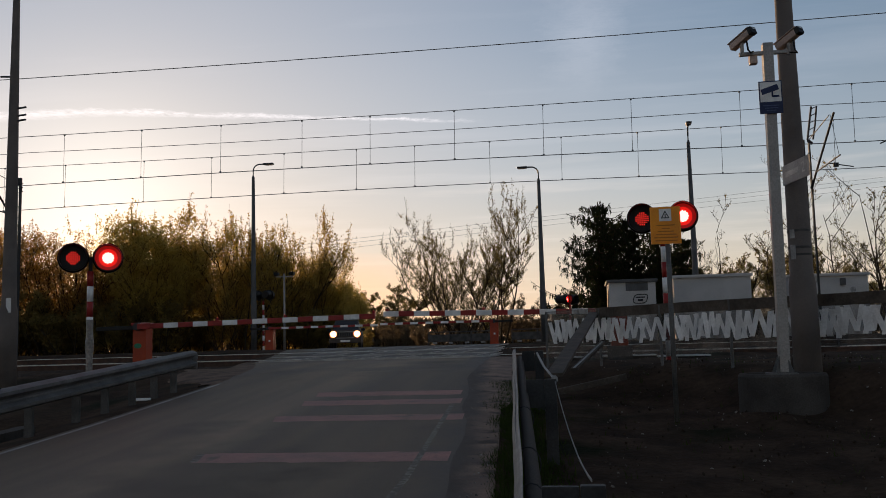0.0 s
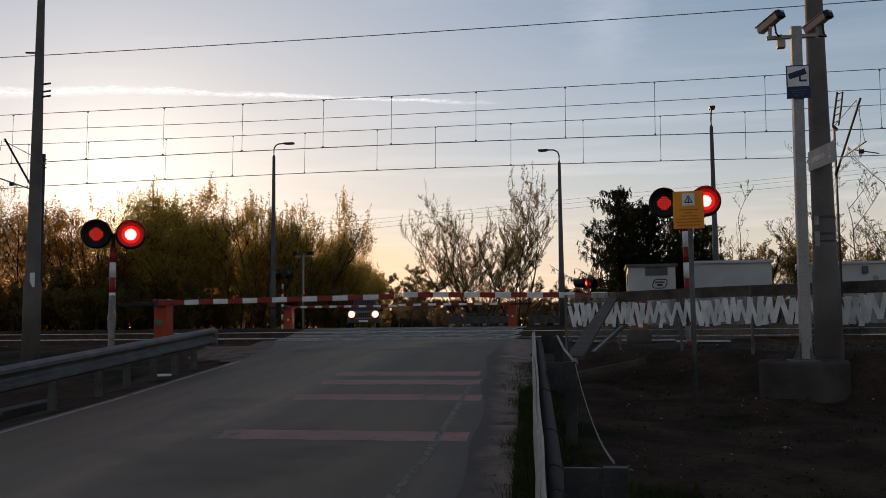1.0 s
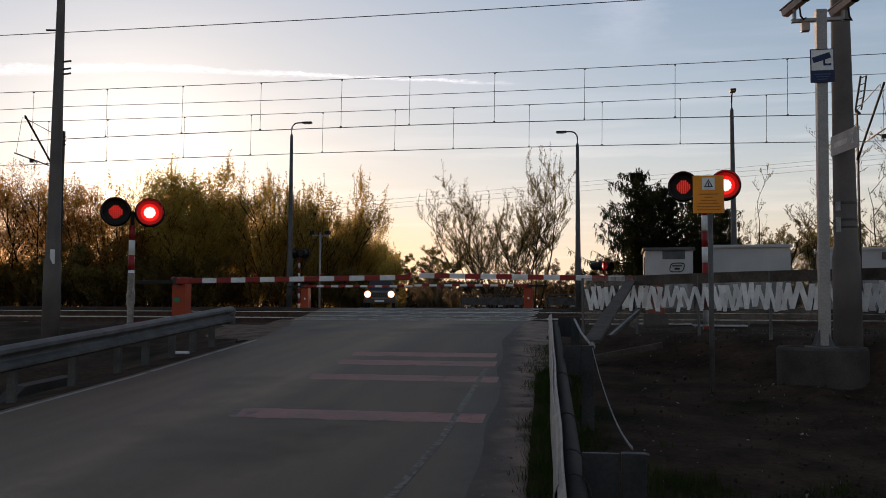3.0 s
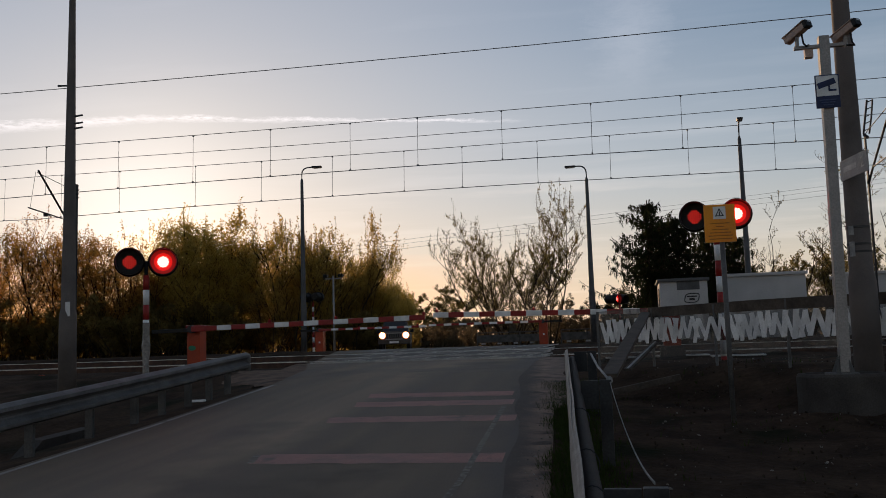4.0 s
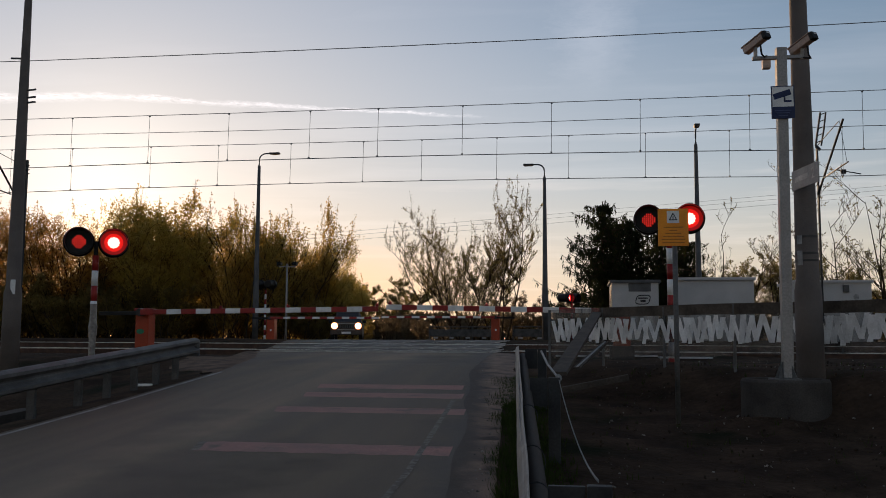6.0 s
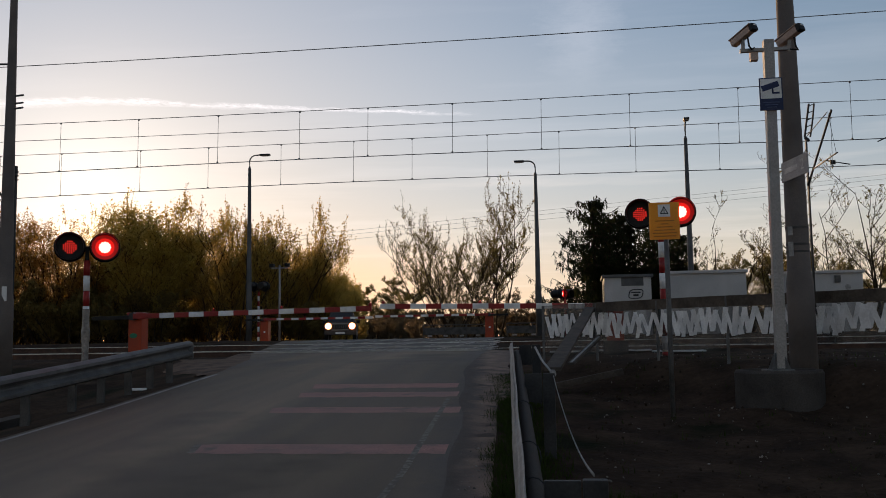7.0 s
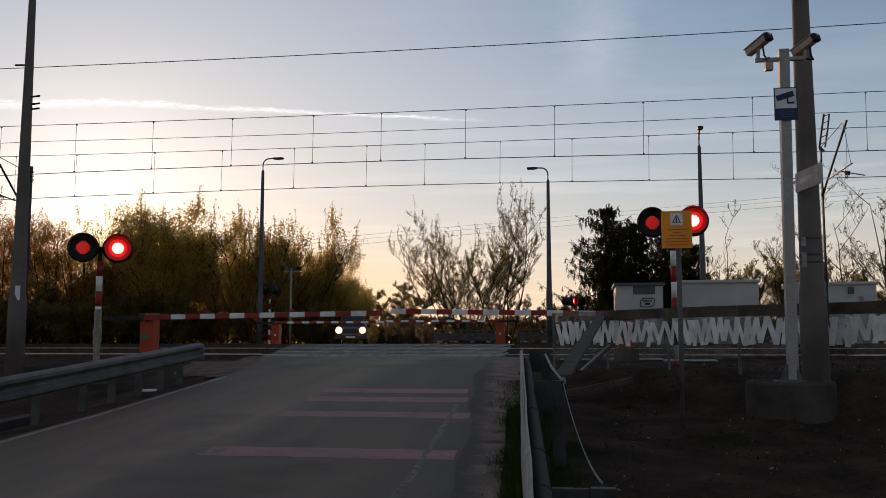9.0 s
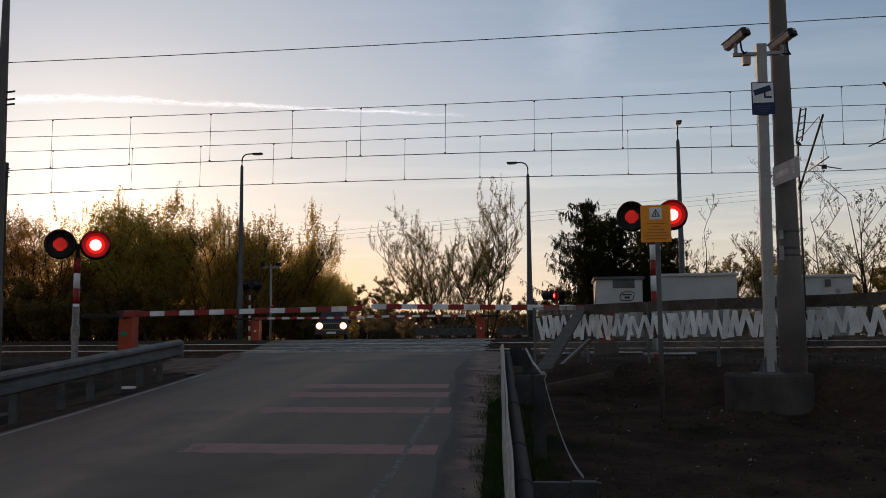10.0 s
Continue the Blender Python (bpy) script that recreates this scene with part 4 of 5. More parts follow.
for k, z in enumerate((13.55, 14.05, 14.45)):
    line = thing("power_line", "thin distant power line against the sky", "cable", group="distant power lines")
    part("wire", pipe([(x, 90, z + 0.071 * x) for x in np.linspace(-90, 60, 8)], 0.011, 4), WIRE, line)


def mast(x, y, base, top, arm, turn=0, tall=True):
    m = thing("catenary_mast", "slim dark catenary mast with a tubular cantilever", "mast", pose(x, y, base, 0, 0, turn), "catenary masts")
    h = top - base
    b = bmesh.new()
    for dx in (-0.09, 0.09):
        box((dx, 0, h * 0.5), (0.05, 0.14, h), bm=b, bevel=0.006)
    for k in range(int(h / 0.45)):
        rod((-0.09, -0.05, 0.2 + k * 0.45), (0.09, -0.05, 0.42 + k * 0.45), 0.012, seg=5, bm=b)
    part("shaft", b, POST_DARK, m)
    if tall:
        t = bmesh.new()
        pipe([(0.05, 0, h), (0.12, -0.1, h + 0.55), (0.2, -0.2, h + 1.15)], 0.035, bm=t)
        pipe([(0.24, 0, h), (0.32, -0.1, h + 0.55), (0.38, -0.2, h + 1.15)], 0.03, bm=t)
        for k in range(5):
            rod((0.06 + 0.03 * k, -0.04 * k, h + 0.1 + 0.24 * k), (0.25 + 0.03 * k, -0.04 * k, h + 0.18 + 0.24 * k), 0.018, seg=5, bm=t)
        part("top_bracket", t, POST_DARK, m)
    else:
        t = box((0.0, 0, h + 0.08), (0.26, 0.12, 0.3), bevel=0.01)
        for k in range(3):
            rod((0.02, -0.06, h - 0.05 - 0.16 * k), (0.24, -0.06, h - 0.02 - 0.16 * k), 0.025, seg=6, bm=t)
        part("top_bracket", t, POST_DARK, m)
    c = bmesh.new()
    rod((0.05, -0.1, 5.4), (0.24, -arm, 7.45), 0.038, seg=8, bm=c)
    part("cantilever_tube", c, BLACK, m)
    s = bmesh.new()
    rod((0.05, -0.1, h - 0.05), (0.12, -arm + 0.1, 7.4), 0.015, seg=6, bm=s)
    part("stay_rod", s, BLACK, m)
    r = bmesh.new()
    rod((0.06, -0.9, 5.85), (0.2, -arm - 0.5, 5.95), 0.026, seg=6, bm=r)
    rod((0.2, -arm - 0.4, 5.93), (0.12, -arm, 7.4), 0.008, seg=4, bm=r)
    rod((0.14, -arm + 0.6, 5.9), (0.75, -arm + 0.1, 5.66), 0.018, seg=6, bm=r)
    box((0.3, -arm + 0.4, 5.8), (0.16, 0.06, 0.14), bm=r)
    part("registration_arm", r, BLACK, m)
    for p, q in (((0.05, -0.12, 5.42), (0.06, -0.45, 5.66)), ((0.05, -0.12, h - 0.06), (0.06, -0.5, h - 0.25))):
        i = bmesh.new()
        p, q = Vector(p), Vector(q)
        for k in range(5):
            rod(p.lerp(q, k / 5), p.lerp(q, k / 5 + 0.1), 0.06, 0.045, 8, bm=i)
        part("insulator", i, BLACK, m)
    return m


for mx in (-52.0, -21.95, 8.3, 38.5):
    mast(mx, 33.0, 1.45, 8.61, 2.7, tall=mx > 0)
for mx in (-51.6, -21.4, 9.12, 39.4):
    mast(mx, 23.0, 1.2, 8.47, 2.75, 180)


# ---- street lamps and poles ----
def street_lamp(x, y, base, top, reach, turn):
    lamp = thing("street_lamp", "tall dark street lamp with a curved bracket", "street lamp", pose(x, y, base, 0, 0, turn), "street lamps")
    h = top - base
    part("post", lathe([(0.15, 0), (0.15, 2.6), (0.13, 2.7), (0.075, h - 0.1), (0.05, h - 0.05), (0.045, h)], 14), LAMP_GREY, lamp, smooth=True)
    pts = [(0, 0, h - 0.1), (0, 0, h + 0.25)] + [(0.32 - 0.32 * math.cos(a), 0, h + 0.25 + 0.32 * math.sin(a)) for a in (0.4, 0.8, 1.2, 1.5)] + [(reach * 0.6, 0, h + 0.58)]
    part("bracket", pipe(pts, 0.035, 8), LAMP_GREY, lamp, smooth=True)
    hd = box((reach * 0.78, 0, h + 0.57), (reach * 0.5, 0.24, 0.09), bevel=0.035)
    head = part("lamp_head", hd, DARK, lamp)
    part("lens", box((reach * 0.8, 0, h + 0.515), (reach * 0.36, 0.17, 0.02), bevel=0.005), BRONZE, head)
    return lamp


street_lamp(-16.15, 44, 1.5, 10.65, 1.05, 0)
street_lamp(-1.56, 44, 1.5, 9.75, 1.0, 180)
street_lamp(5.15, 40, 1.4, 10.35, 1.0, -93)


def big_pole(x, y, base, prof, label):
    p = thing("pole", label, "pole", pose(x, y, base))
    part("shaft", lathe(prof, 24), POLE_GREY, p, smooth=True)
    return p


pl = big_pole(-10.78, 16, 1.0, [(0.17, 0), (0.165, 1.55), (0.135, 1.7), (0.13, 2.2), (0.062, 8.0), (0.055, 9.6)], "tall tapered grey pole beside the guardrail")
part("sticker", box((0.08, -0.135, 1.68), (0.1, 0.012, 0.28), bevel=0.003), WHITE, pl, "small white sticker")
for k, (z, s) in enumerate(((6.2, 0.05), (5.55, 0.06), (5.4, 0.06), (5.3, 0.06))):
    part("step_bolt", rod((0.0, 0, z), (0.26 if k else -0.3, 0, z + 0.02), 0.02, seg=6), DARK, pl)
pr = big_pole(3.09, 13, 0.85, [(0.185, 0), (0.178, 1.55), (0.155, 1.7), (0.115, 5.6), (0.085, 8.6)], "tall grey pole with a thicker foot behind the concrete ring")
for z in (2.28, 2.05, 1.95):
    part("clamp_band", lathe([(0.15, z), (0.157, z + 0.005), (0.156, z + 0.03), (0.149, z + 0.035)], 20), POST_GREY, pr)
for z, h in ((2.25, 0.12), (2.0, 0.2)):
    part("sticker", box((-0.12, -0.125, z), (0.07, 0.01, h), Euler((0, 0, radians(-43))).to_matrix(), 0.002), STRAP, pr, "small pale sticker")
TURN = Euler((0, 0, radians(-79.9))).to_matrix()
brd = part("direction_board", box((-0.116, -0.54, 3.05), (0.81, 0.02, 0.27), TURN, 0.004), surf("grey_board", (0.36, 0.35, 0.33), (0.28, 0.27, 0.26), 0.6, scale=5), pr, "level grey plate with a pale numeral")
part("board_bracket", rod((-0.02, -0.05, 3.05), (-0.17, -0.16, 3.05), 0.02, seg=6), GALV_DULL, brd)


def text_part(name, body, size, m, material, parent, align="CENTER"):
    """Writing as a thin mesh."""
    cu = bpy.data.curves.new(name, "FONT")
    cu.body, cu.size, cu.align_x, cu.align_y, cu.extrude = body, size, align, "CENTER", 0.002
    tmp = bpy.data.objects.new(name, cu)
    scene.collection.objects.link(tmp)
    me = bpy.data.meshes.new_from_object(tmp.evaluated_get(bpy.context.evaluated_depsgraph_get()))
    bpy.data.objects.remove(tmp)
    me.materials.clear()
    me.materials.append(material)
    ob = new(name, me)
    ob.parent, ob.matrix_basis = parent, m
    return ob


PALE = surf("pale_print", (0.62, 0.6, 0.56), None, 0.6, scale=6)
text_part("numeral", "2", 0.2, pose(-0.116 - 0.012 * 0.985 + 0.26 * 0.175, -0.54 - 0.012 * 0.175 - 0.26 * 0.985, 3.05, 90, 0, -79.9), PALE, brd)
part("print_bar", box((-0.116 - 0.012 * 0.985 - 0.1 * 0.175, -0.54 - 0.012 * 0.175 + 0.1 * 0.985, 3.05), (0.4, 0.004, 0.07), TURN), PALE, brd)

# concrete ring with the camera post on it
ring = thing("concrete_ring", "grey concrete well ring filled with dark soil", "concrete ring", pose(2.6, 12.3, 0.5))
part("ring_wall", lathe([(0.54, 0), (0.55, 0.02), (0.55, 0.7), (0.53, 0.735), (0.45, 0.735), (0.44, 0.71), (0.44, 0.2)], 40), CONCRETE, ring, smooth=False)
part("soil_fill", lathe([(0.44, 0.3), (0.445, 0.68), (0.3, 0.71), (0.1, 0.73)], 24), SOIL, ring, smooth=True)

cam_post = thing("camera_post", "square galvanised post carrying two security cameras", "camera post", pose(2.53, 12.0, 1.22))
part("shaft", box((0.062, 0, 2.17), (0.128, 0.128, 4.26), Euler((0, radians(0.6), 0)).to_matrix(), bevel=0.008), GALV, cam_post)
part("base_plate", box((0.0, 0, 0.02), (0.34, 0.34, 0.025), bevel=0.004), GALV_DULL, cam_post)
for a in range(4):
    g = bmesh.new()
    v = [g.verts.new(p) for p in ((0.065, -0.006, 0.03), (0.16, -0.006, 0.03), (0.065, -0.006, 0.24), (0.065, 0.006, 0.03), (0.16, 0.006, 0.03), (0.065, 0.006, 0.24))]
    for f in ((0, 1, 2), (5, 4, 3), (0, 3, 4, 1), (1, 4, 5, 2), (2, 5, 3, 0)):
        g.faces.new([v[k] for k in f])
    bmesh.ops.transform(g, matrix=pose(0.02, 0, 0, 0, 0, 45 + 90 * a) , verts=v)
    part("gusset", g, GALV_DULL, cam_post)
part("crossarm", box((0.03, -0.02, 4.17), (0.62, 0.06, 0.045), bevel=0.006), GALV, cam_post)
part("junction_box", box((-0.1, 0.02, 4.1), (0.1, 0.1, 0.12), bevel=0.01), BRONZE, cam_post)


def security_camera(x, z):
    """A tube camera that points down and away."""
    c = bmesh.new()
    rot = Euler((radians(-20), 0, radians(38))).to_matrix()
    box((0, 0, 0), (0.1, 0.36, 0.09), bm=c, bevel=0.018)
    bmesh.ops.transform(c, matrix=Matrix.Translation((x, -0.05, z)) @ rot.to_4x4(), verts=c.verts)
    body = part("camera", c, BRONZE, cam_post)
    hood = box((0, 0.0, 0.055), (0.118, 0.38, 0.014), bevel=0.006)
    bmesh.ops.transform(hood, matrix=Matrix.Translation((x, -0.05, z)) @ rot.to_4x4(), verts=hood.verts)
    part("sun_shield", hood, BRONZE, body)
    face = box((0, -0.185, 0), (0.108, 0.06, 0.1), bevel=0.012)
    bmesh.ops.transform(face, matrix=Matrix.Translation((x, -0.05, z)) @ rot.to_4x4(), verts=face.verts)
    part("end_cap", face, BLACK, body)
    lbl = box((0.01, -0.2165, 0.025), (0.05, 0.004, 0.02))
    bmesh.ops.transform(lbl, matrix=Matrix.Translation((x, -0.05, z)) @ rot.to_4x4(), verts=lbl.verts)
    part("label", lbl, WHITE, body)
    part("cable", pipe([(x + 0.05, -0.1, z - 0.03), (x + 0.06, -0.12, z - 0.16), (x + 0.1, -0.08, z - 0.19), (x + 0.14 if x < 0 else x - 0.04, -0.03, z - 0.16)], 0.012), BLACK, body)
    part("swivel", rod((x + 0.0, -0.03, z - 0.19), (x + 0.0, -0.04, z - 0.04), 0.025, seg=8), GALV, body)


security_camera(-0.24, 4.36)
security_camera(0.34, 4.32)
FADED = surf("faded_blue_print", (0.06, 0.085, 0.18), None, 0.5, scale=6)
plate = part("notice_board", box((0.07, -0.085, 3.56), (0.29, 0.015, 0.43), bevel=0.004), NAVY, cam_post, "blue and white camera notice")
part("white_field", box((0.07, -0.0945, 3.63), (0.26, 0.004, 0.26)), WHITE, plate)
icon = bmesh.new()
box((0.06, -0.098, 3.66), (0.22, 0.004, 0.075), Euler((0, radians(-17), 0)).to_matrix(), bm=icon)
box((0.09, -0.098, 3.6), (0.02, 0.004, 0.07), bm=icon)
box((0.13, -0.098, 3.57), (0.09, 0.004, 0.025), bm=icon)
part("camera_symbol", icon, NAVY, plate)
for k in range(3):
    part("print_bar", box((0.07, -0.0945, 3.45 - 0.032 * k), (0.2 - 0.04 * k, 0.004, 0.01)), FADED, plate)


# ---- crossing signals ----
SIGNAL_LAMPS, BAR_LAMPS = [], []
LED_CELLS = [(i * 0.034, j * 0.034) for i in range(-4, 5) for j in range(-4, 5) if i * i + j * j < 13]


def lamp_unit(parent, x, z, beat, lit=True):
    """A round black lamp: a diode array that fades back into its case, and a bright diode plate that swings shut before
    it, ringed by its halo as emission.
    """
    m = pose(x, 0, z, 90)
    unit = part("backboard", lathe([(0.25, -0.07), (0.264, -0.05), (0.264, 0.012), (0.255, 0.022), (0.245, 0.03), (0.24, 0.06), (0.232, 0.06), (0.228, -0.05), (0.02, -0.055)], 40, m=m), BLACK, parent, smooth=False)
    part("hood", lathe([(0.238, 0.03), (0.244, 0.2), (0.234, 0.2), (0.228, 0.03)], 32, m=m, caps=False), BLACK, unit)
    part("rear_case", lathe([(0.17, -0.55), (0.2, -0.5), (0.22, -0.065)], 24, m=m), BLACK, unit)
    if not lit:
        return
    dots = bmesh.new()
    for i, j in LED_CELLS:
        box((i, 0, j), (0.021, 0.006, 0.021), bm=dots)
    array = part("diode_array", dots, LED_DIM, unit, "dim red diodes")
    array.location = (x, 0.03, z)
    b = bmesh.new()
    seg = 48
    for y, flip in ((-0.002, False), (0.002, True)):
        turns = [2 * math.pi * k / seg for k in range(seg)]
        # inner ring is the diode core; the outer two are its bloom, made to glow
        rings = [[b.verts.new(((r + w * math.cos(12 * t)) * math.cos(t), y, (r + w * math.cos(12 * t)) * math.sin(t))) for t in turns] for r, w in ((0.1, 0.008), (0.16, 0.0), (0.222, 0.0))]
        f = b.faces.new(rings[0] if not flip else rings[0][::-1])
        f.material_index = 3 if flip else 0
        for n in range(2):
            for k in range(seg):
                q = (rings[n][k], rings[n + 1][k], rings[n + 1][(k + 1) % seg], rings[n][(k + 1) % seg])
                f = b.faces.new(q[::-1] if not flip else q)
                f.material_index = 3 if flip else 1 + n
    plate = part("lit_plate", b, [LED_HOT, LED_BLOOM, LED_SPILL, BLACK], unit, "bright red diode plate, its halo added as glowing rings")
    SIGNAL_LAMPS.append((plate, array, x, z, beat))


def crossing_signal(x, y, base, head, turn, beats=((0, 0), (0, 0)), spread=0.325, lit=True, wrap=False):
    """beats: for each lamp the parts of a second at which it lights up and goes out."""
    s = thing("crossing_signal", "striped post with twin red flashing lamps, foot wrapped in plastic" if wrap else "red and white striped post with twin red flashing lamps", "crossing signal", pose(x, y, base, 0, 0, turn), "crossing signals")
    h = head - base
    z, k = h - 0.24, 0
    while z > 0:
        low = max(z - 0.27, 0)
        part("post_band", lathe([(0.055, low), (0.055, z)], 16), (RED, WHITE)[k % 2], s, smooth=True)
        z, k = low, k + 1
    bm = bmesh.new()
    box((0, 0.1, h), (0.72, 0.05, 0.05), bm=bm, bevel=0.006)
    box((0, 0.06, h - 0.13), (0.07, 0.06, 0.3), bm=bm, bevel=0.006)
    part("lamp_bracket", bm, BLACK, s)
    lamp_unit(s, -spread, h, beats[0], lit)
    lamp_unit(s, spread, h, beats[1], lit)
    if wrap:
        part("plastic_wrap", lathe([(0.058, 0.1), (0.057, 0.5), (0.06, 0.62), (0.074, 0.72), (0.078, 0.84), (0.064, 0.92), (0.059, 1.05), (0.062, 1.2), (0.057, 1.24)], 11), surf("white_wrap", (0.3, 0.27, 0.24), (0.13, 0.115, 0.1), 0.35, scale=9, fine=30, bump=0.6), s, "crumpled white plastic wrap")
    part("foot", box((0, 0, 0.02), (0.3, 0.3, 0.05), bevel=0.01), CONCRETE, s)
    return s


crossing_signal(-8.54, 15.0, 1.08, 3.42, 29.0, ((0.45, 0.96), (0.95, 0.43)), 0.292, wrap=True)
crossing_signal(1.55, 16.0, ground_z(1.55, 16.0) - 0.02, 3.82, -5.5, ((0.35, 0.88), (0.77, 0.37)), 0.345)
crossing_signal(-0.3, 46, 1.45, 3.85, 58, ((0.0, 1.0), (0.36, 0.58)))
crossing_signal(-16.35, 46, 1.45, 4.6, 176, lit=False)

# warning sign on its own post
sp = thing("sign_post", "slim grey post with an orange warning sign", "sign", pose(1.215, 12.0, 0.66))
part("shaft", lathe([(0.032, 0), (0.032, 2.72)], 14), GALV_DULL, sp, smooth=True)
sb = part("sign_plate", box((-0.02, -0.045, 2.52), (0.385, 0.012, 0.485), bevel=0.003), SIGN_ORANGE, sp, "orange plate with a warning triangle")
part("white_field", box((-0.02, -0.0535, 2.655), (0.155, 0.003, 0.16)), WHITE, sb)
tri = bmesh.new()
outer = [tri.verts.new((-0.02 + 0.065 * math.sin(a), -0.0565, 2.645 + 0.07 * math.cos(a))) for a in (0, 2.094, 4.189)]
inner = [tri.verts.new((-0.02 + 0.042 * math.sin(a), -0.0565, 2.645 + 0.045 * math.cos(a))) for a in (0, 2.094, 4.189)]
for k in range(3):
    tri.faces.new((outer[k], inner[k], inner[(k + 1) % 3], outer[(k + 1) % 3]))
part("triangle", tri, DARK, sb)
part("exclamation", box((-0.02, -0.0565, 2.645), (0.012, 0.003, 0.05)), DARK, sb)
for k, w in enumerate((0.24, 0.1, 0.2, 0.26, 0.3, 0.28)):
    part("print_bar", box((-0.02, -0.053, 2.52 - 0.04 * k), (w, 0.003, 0.012)), surf("dark_print", (0.5, 0.17, 0.01), None, 0.5), sb)
part("clamp", box((0, -0.01, 2.45), (0.09, 0.07, 0.03), bevel=0.004), GALV, sp)


# ---- barriers ----
def barrier(x, y, base, side, length, h, z_arm, tail, emblem, lamps, stripe, thick, box_w, tilt=0.0, foot=0.07):
    """A barrier machine with its lowered striped arm; side +1: the arm reaches towards +x."""
    b = thing("barrier", "orange barrier machine with a lowered red and white arm", "barrier", pose(x, y, base), "crossing barriers")
    cab = part("cabinet", box((0, 0, (h + foot) / 2), (box_w, box_w * 1.1, h - foot), bevel=0.02), ORANGE, b)
    part("cabinet_lid", box((0, 0, h + 0.03), (box_w + 0.06, box_w * 1.1 + 0.06, 0.07), bevel=0.02), RED, cab)
    part("plinth", box((0, 0, foot / 2 - 0.015), (box_w + 0.15, box_w + 0.2, foot + 0.03), bevel=0.01), CONCRETE, cab)
    if emblem:
        part("emblem", lathe([(0.085, 0), (0.085, 0.01)], 16, m=pose(-0.03, -box_w * 0.55, h * 0.55, 90) @ Matrix.Diagonal((1.1, 0.7, 1, 1))), GREEN, cab, "green oval emblem")
    else:
        part("emblem", box((0.02, -box_w * 0.552, h * 0.5), (0.08, 0.01, 0.08)), WHITE, cab, "small pale sticker")
    z = z_arm - base
    arm_y = -box_w * 0.55 - 0.1
    part("pivot", rod((0, arm_y - 0.04, z), (0, 0, z), 0.09, seg=16), DARK, b)
    lean = Euler((0, radians(-side * tilt), 0)).to_matrix()

    def on_arm(d, up=0.0):
        return Vector((0, arm_y, z)) + lean @ Vector((side * d, 0, up))

    part("tail", box(on_arm(-tail / 2, -0.02), (tail, 0.07, 0.09), lean, bevel=0.01), BLACK, b, "dark counterweight arm")
    n = int((length - 0.25) / stripe)
    part("arm_sleeve", box(on_arm(0.18), (0.32, thick * 0.9, thick * 1.15), lean, bevel=0.01), RED, b)
    for k in range(n):
        part("stripe", box(on_arm(0.3 + (k + 0.5) * stripe), (stripe, thick * 0.6, thick), lean, bevel=min(0.012, thick * 0.12)), (RED, WHITE)[k % 2], b)
    for d in lamps:
        foot = on_arm(d, thick / 2)
        hd = part("lamp_holder", lathe([(0.036, 0), (0.04, 0.015), (0.04, 0.05), (0.03, 0.06)], 12, m=Matrix.Translation(foot)), RED, b)
        p = part("lamp", lathe([(0.02, -0.004), (0.022, 0.0), (0.02, 0.004)], 12, m=pose(0, 0, 0, 90)), TAIL, hd, "small red lamp")
        BAR_LAMPS.append((p, foot.x, arm_y - 0.058, foot.z + 0.045))
    return b


barrier(-10.05, 20, 1.3, 1, 5.75, 1.05, 2.32, 1.0, True, (1.95, 3.55, 5.6), 0.355, 0.115, 0.32, 0.75)
barrier(0.9, 20, ground_z(0.9, 20) - 0.03, -1, 5.15, 1.05, 2.346, 0.8, False, (2.9, 5.05), 0.345, 0.115, 0.36, 0.97, 0.36)
barrier(-14.58, 42, 1.62, 1, 5.3, 1.05, 2.74, 0.9, False, (2.05, 4.9), 0.36, 0.1, 0.38)
barrier(-3.78, 42, 1.62, -1, 5.5, 1.15, 2.78, 0.9, False, (0.75, 5.1), 0.36, 0.1, 0.38)


# ---- guardrails ----
W_BEAM = [(0.0, 0.155), (-0.03, 0.15), (-0.096, 0.115), (-0.1, 0.075), (-0.03, 0.025), (-0.022, 0.0), (-0.03, -0.025), (-0.1, -0.075), (-0.096, -0.115), (-0.03, -0.15), (0.0, -0.155)]


def beam(points, face, name, parent, material):
    """A W-shaped beam along the points; face +1 turns its ridges to -x, -1 to +x."""
    bm = bmesh.new()
    rows = []
    for p in points:
        rows.append([bm.verts.new((p[0] + face * dx, p[1], p[2] + dz)) for dx, dz in W_BEAM])
    for a, b in zip(rows, rows[1:]):
        for k in range(len(W_BEAM) - 1):
            bm.faces.new((a[k], a[k + 1], b[k + 1], b[k]))
    ob = part(name, bm, material, parent)
    so = ob.modifiers.new("thickness", "SOLIDIFY")
    so.thickness, so.offset = 0.004, 0
    return ob


gl = thing("guardrail", "weathered steel W-beam guardrail on short posts", "guardrail")


def left_x(y):
    return -6.9 - 0.048 * (y - 10.1)


ys = list(np.arange(-9.0, 16.3, 0.6)) + [16.3]
beam([(left_x(y), y, road_z(y) + 0.49) for y in ys], -1, "beam", gl, GALV_DULL)
end = lathe([(0.085, -0.15), (0.1, -0.13), (0.105, -0.05), (0.09, 0.0), (0.105, 0.05), (0.1, 0.13), (0.085, 0.15)], 18)
bmesh.ops.transform(end, matrix=pose(left_x(16.3) - 0.01, 16.32, road_z(16.3) + 0.45), verts=end.verts)
part("end_piece", end, GALV_DULL, gl, "rounded end shoe")
for y in (-8, -6, -4, -2, 0, 2, 4, 6, 8, 9.6, 10.91, 12.12, 12.99, 13.93, 14.78, 15.62):
    z = road_z(y)
    bm = box((left_x(y) - 0.09, y, z + 0.12), (0.11, 0.055, 1.0), bevel=0.006)
    box((left_x(y) - 0.03, y, z + 0.5), (0.06, 0.05, 0.2), bm=bm)
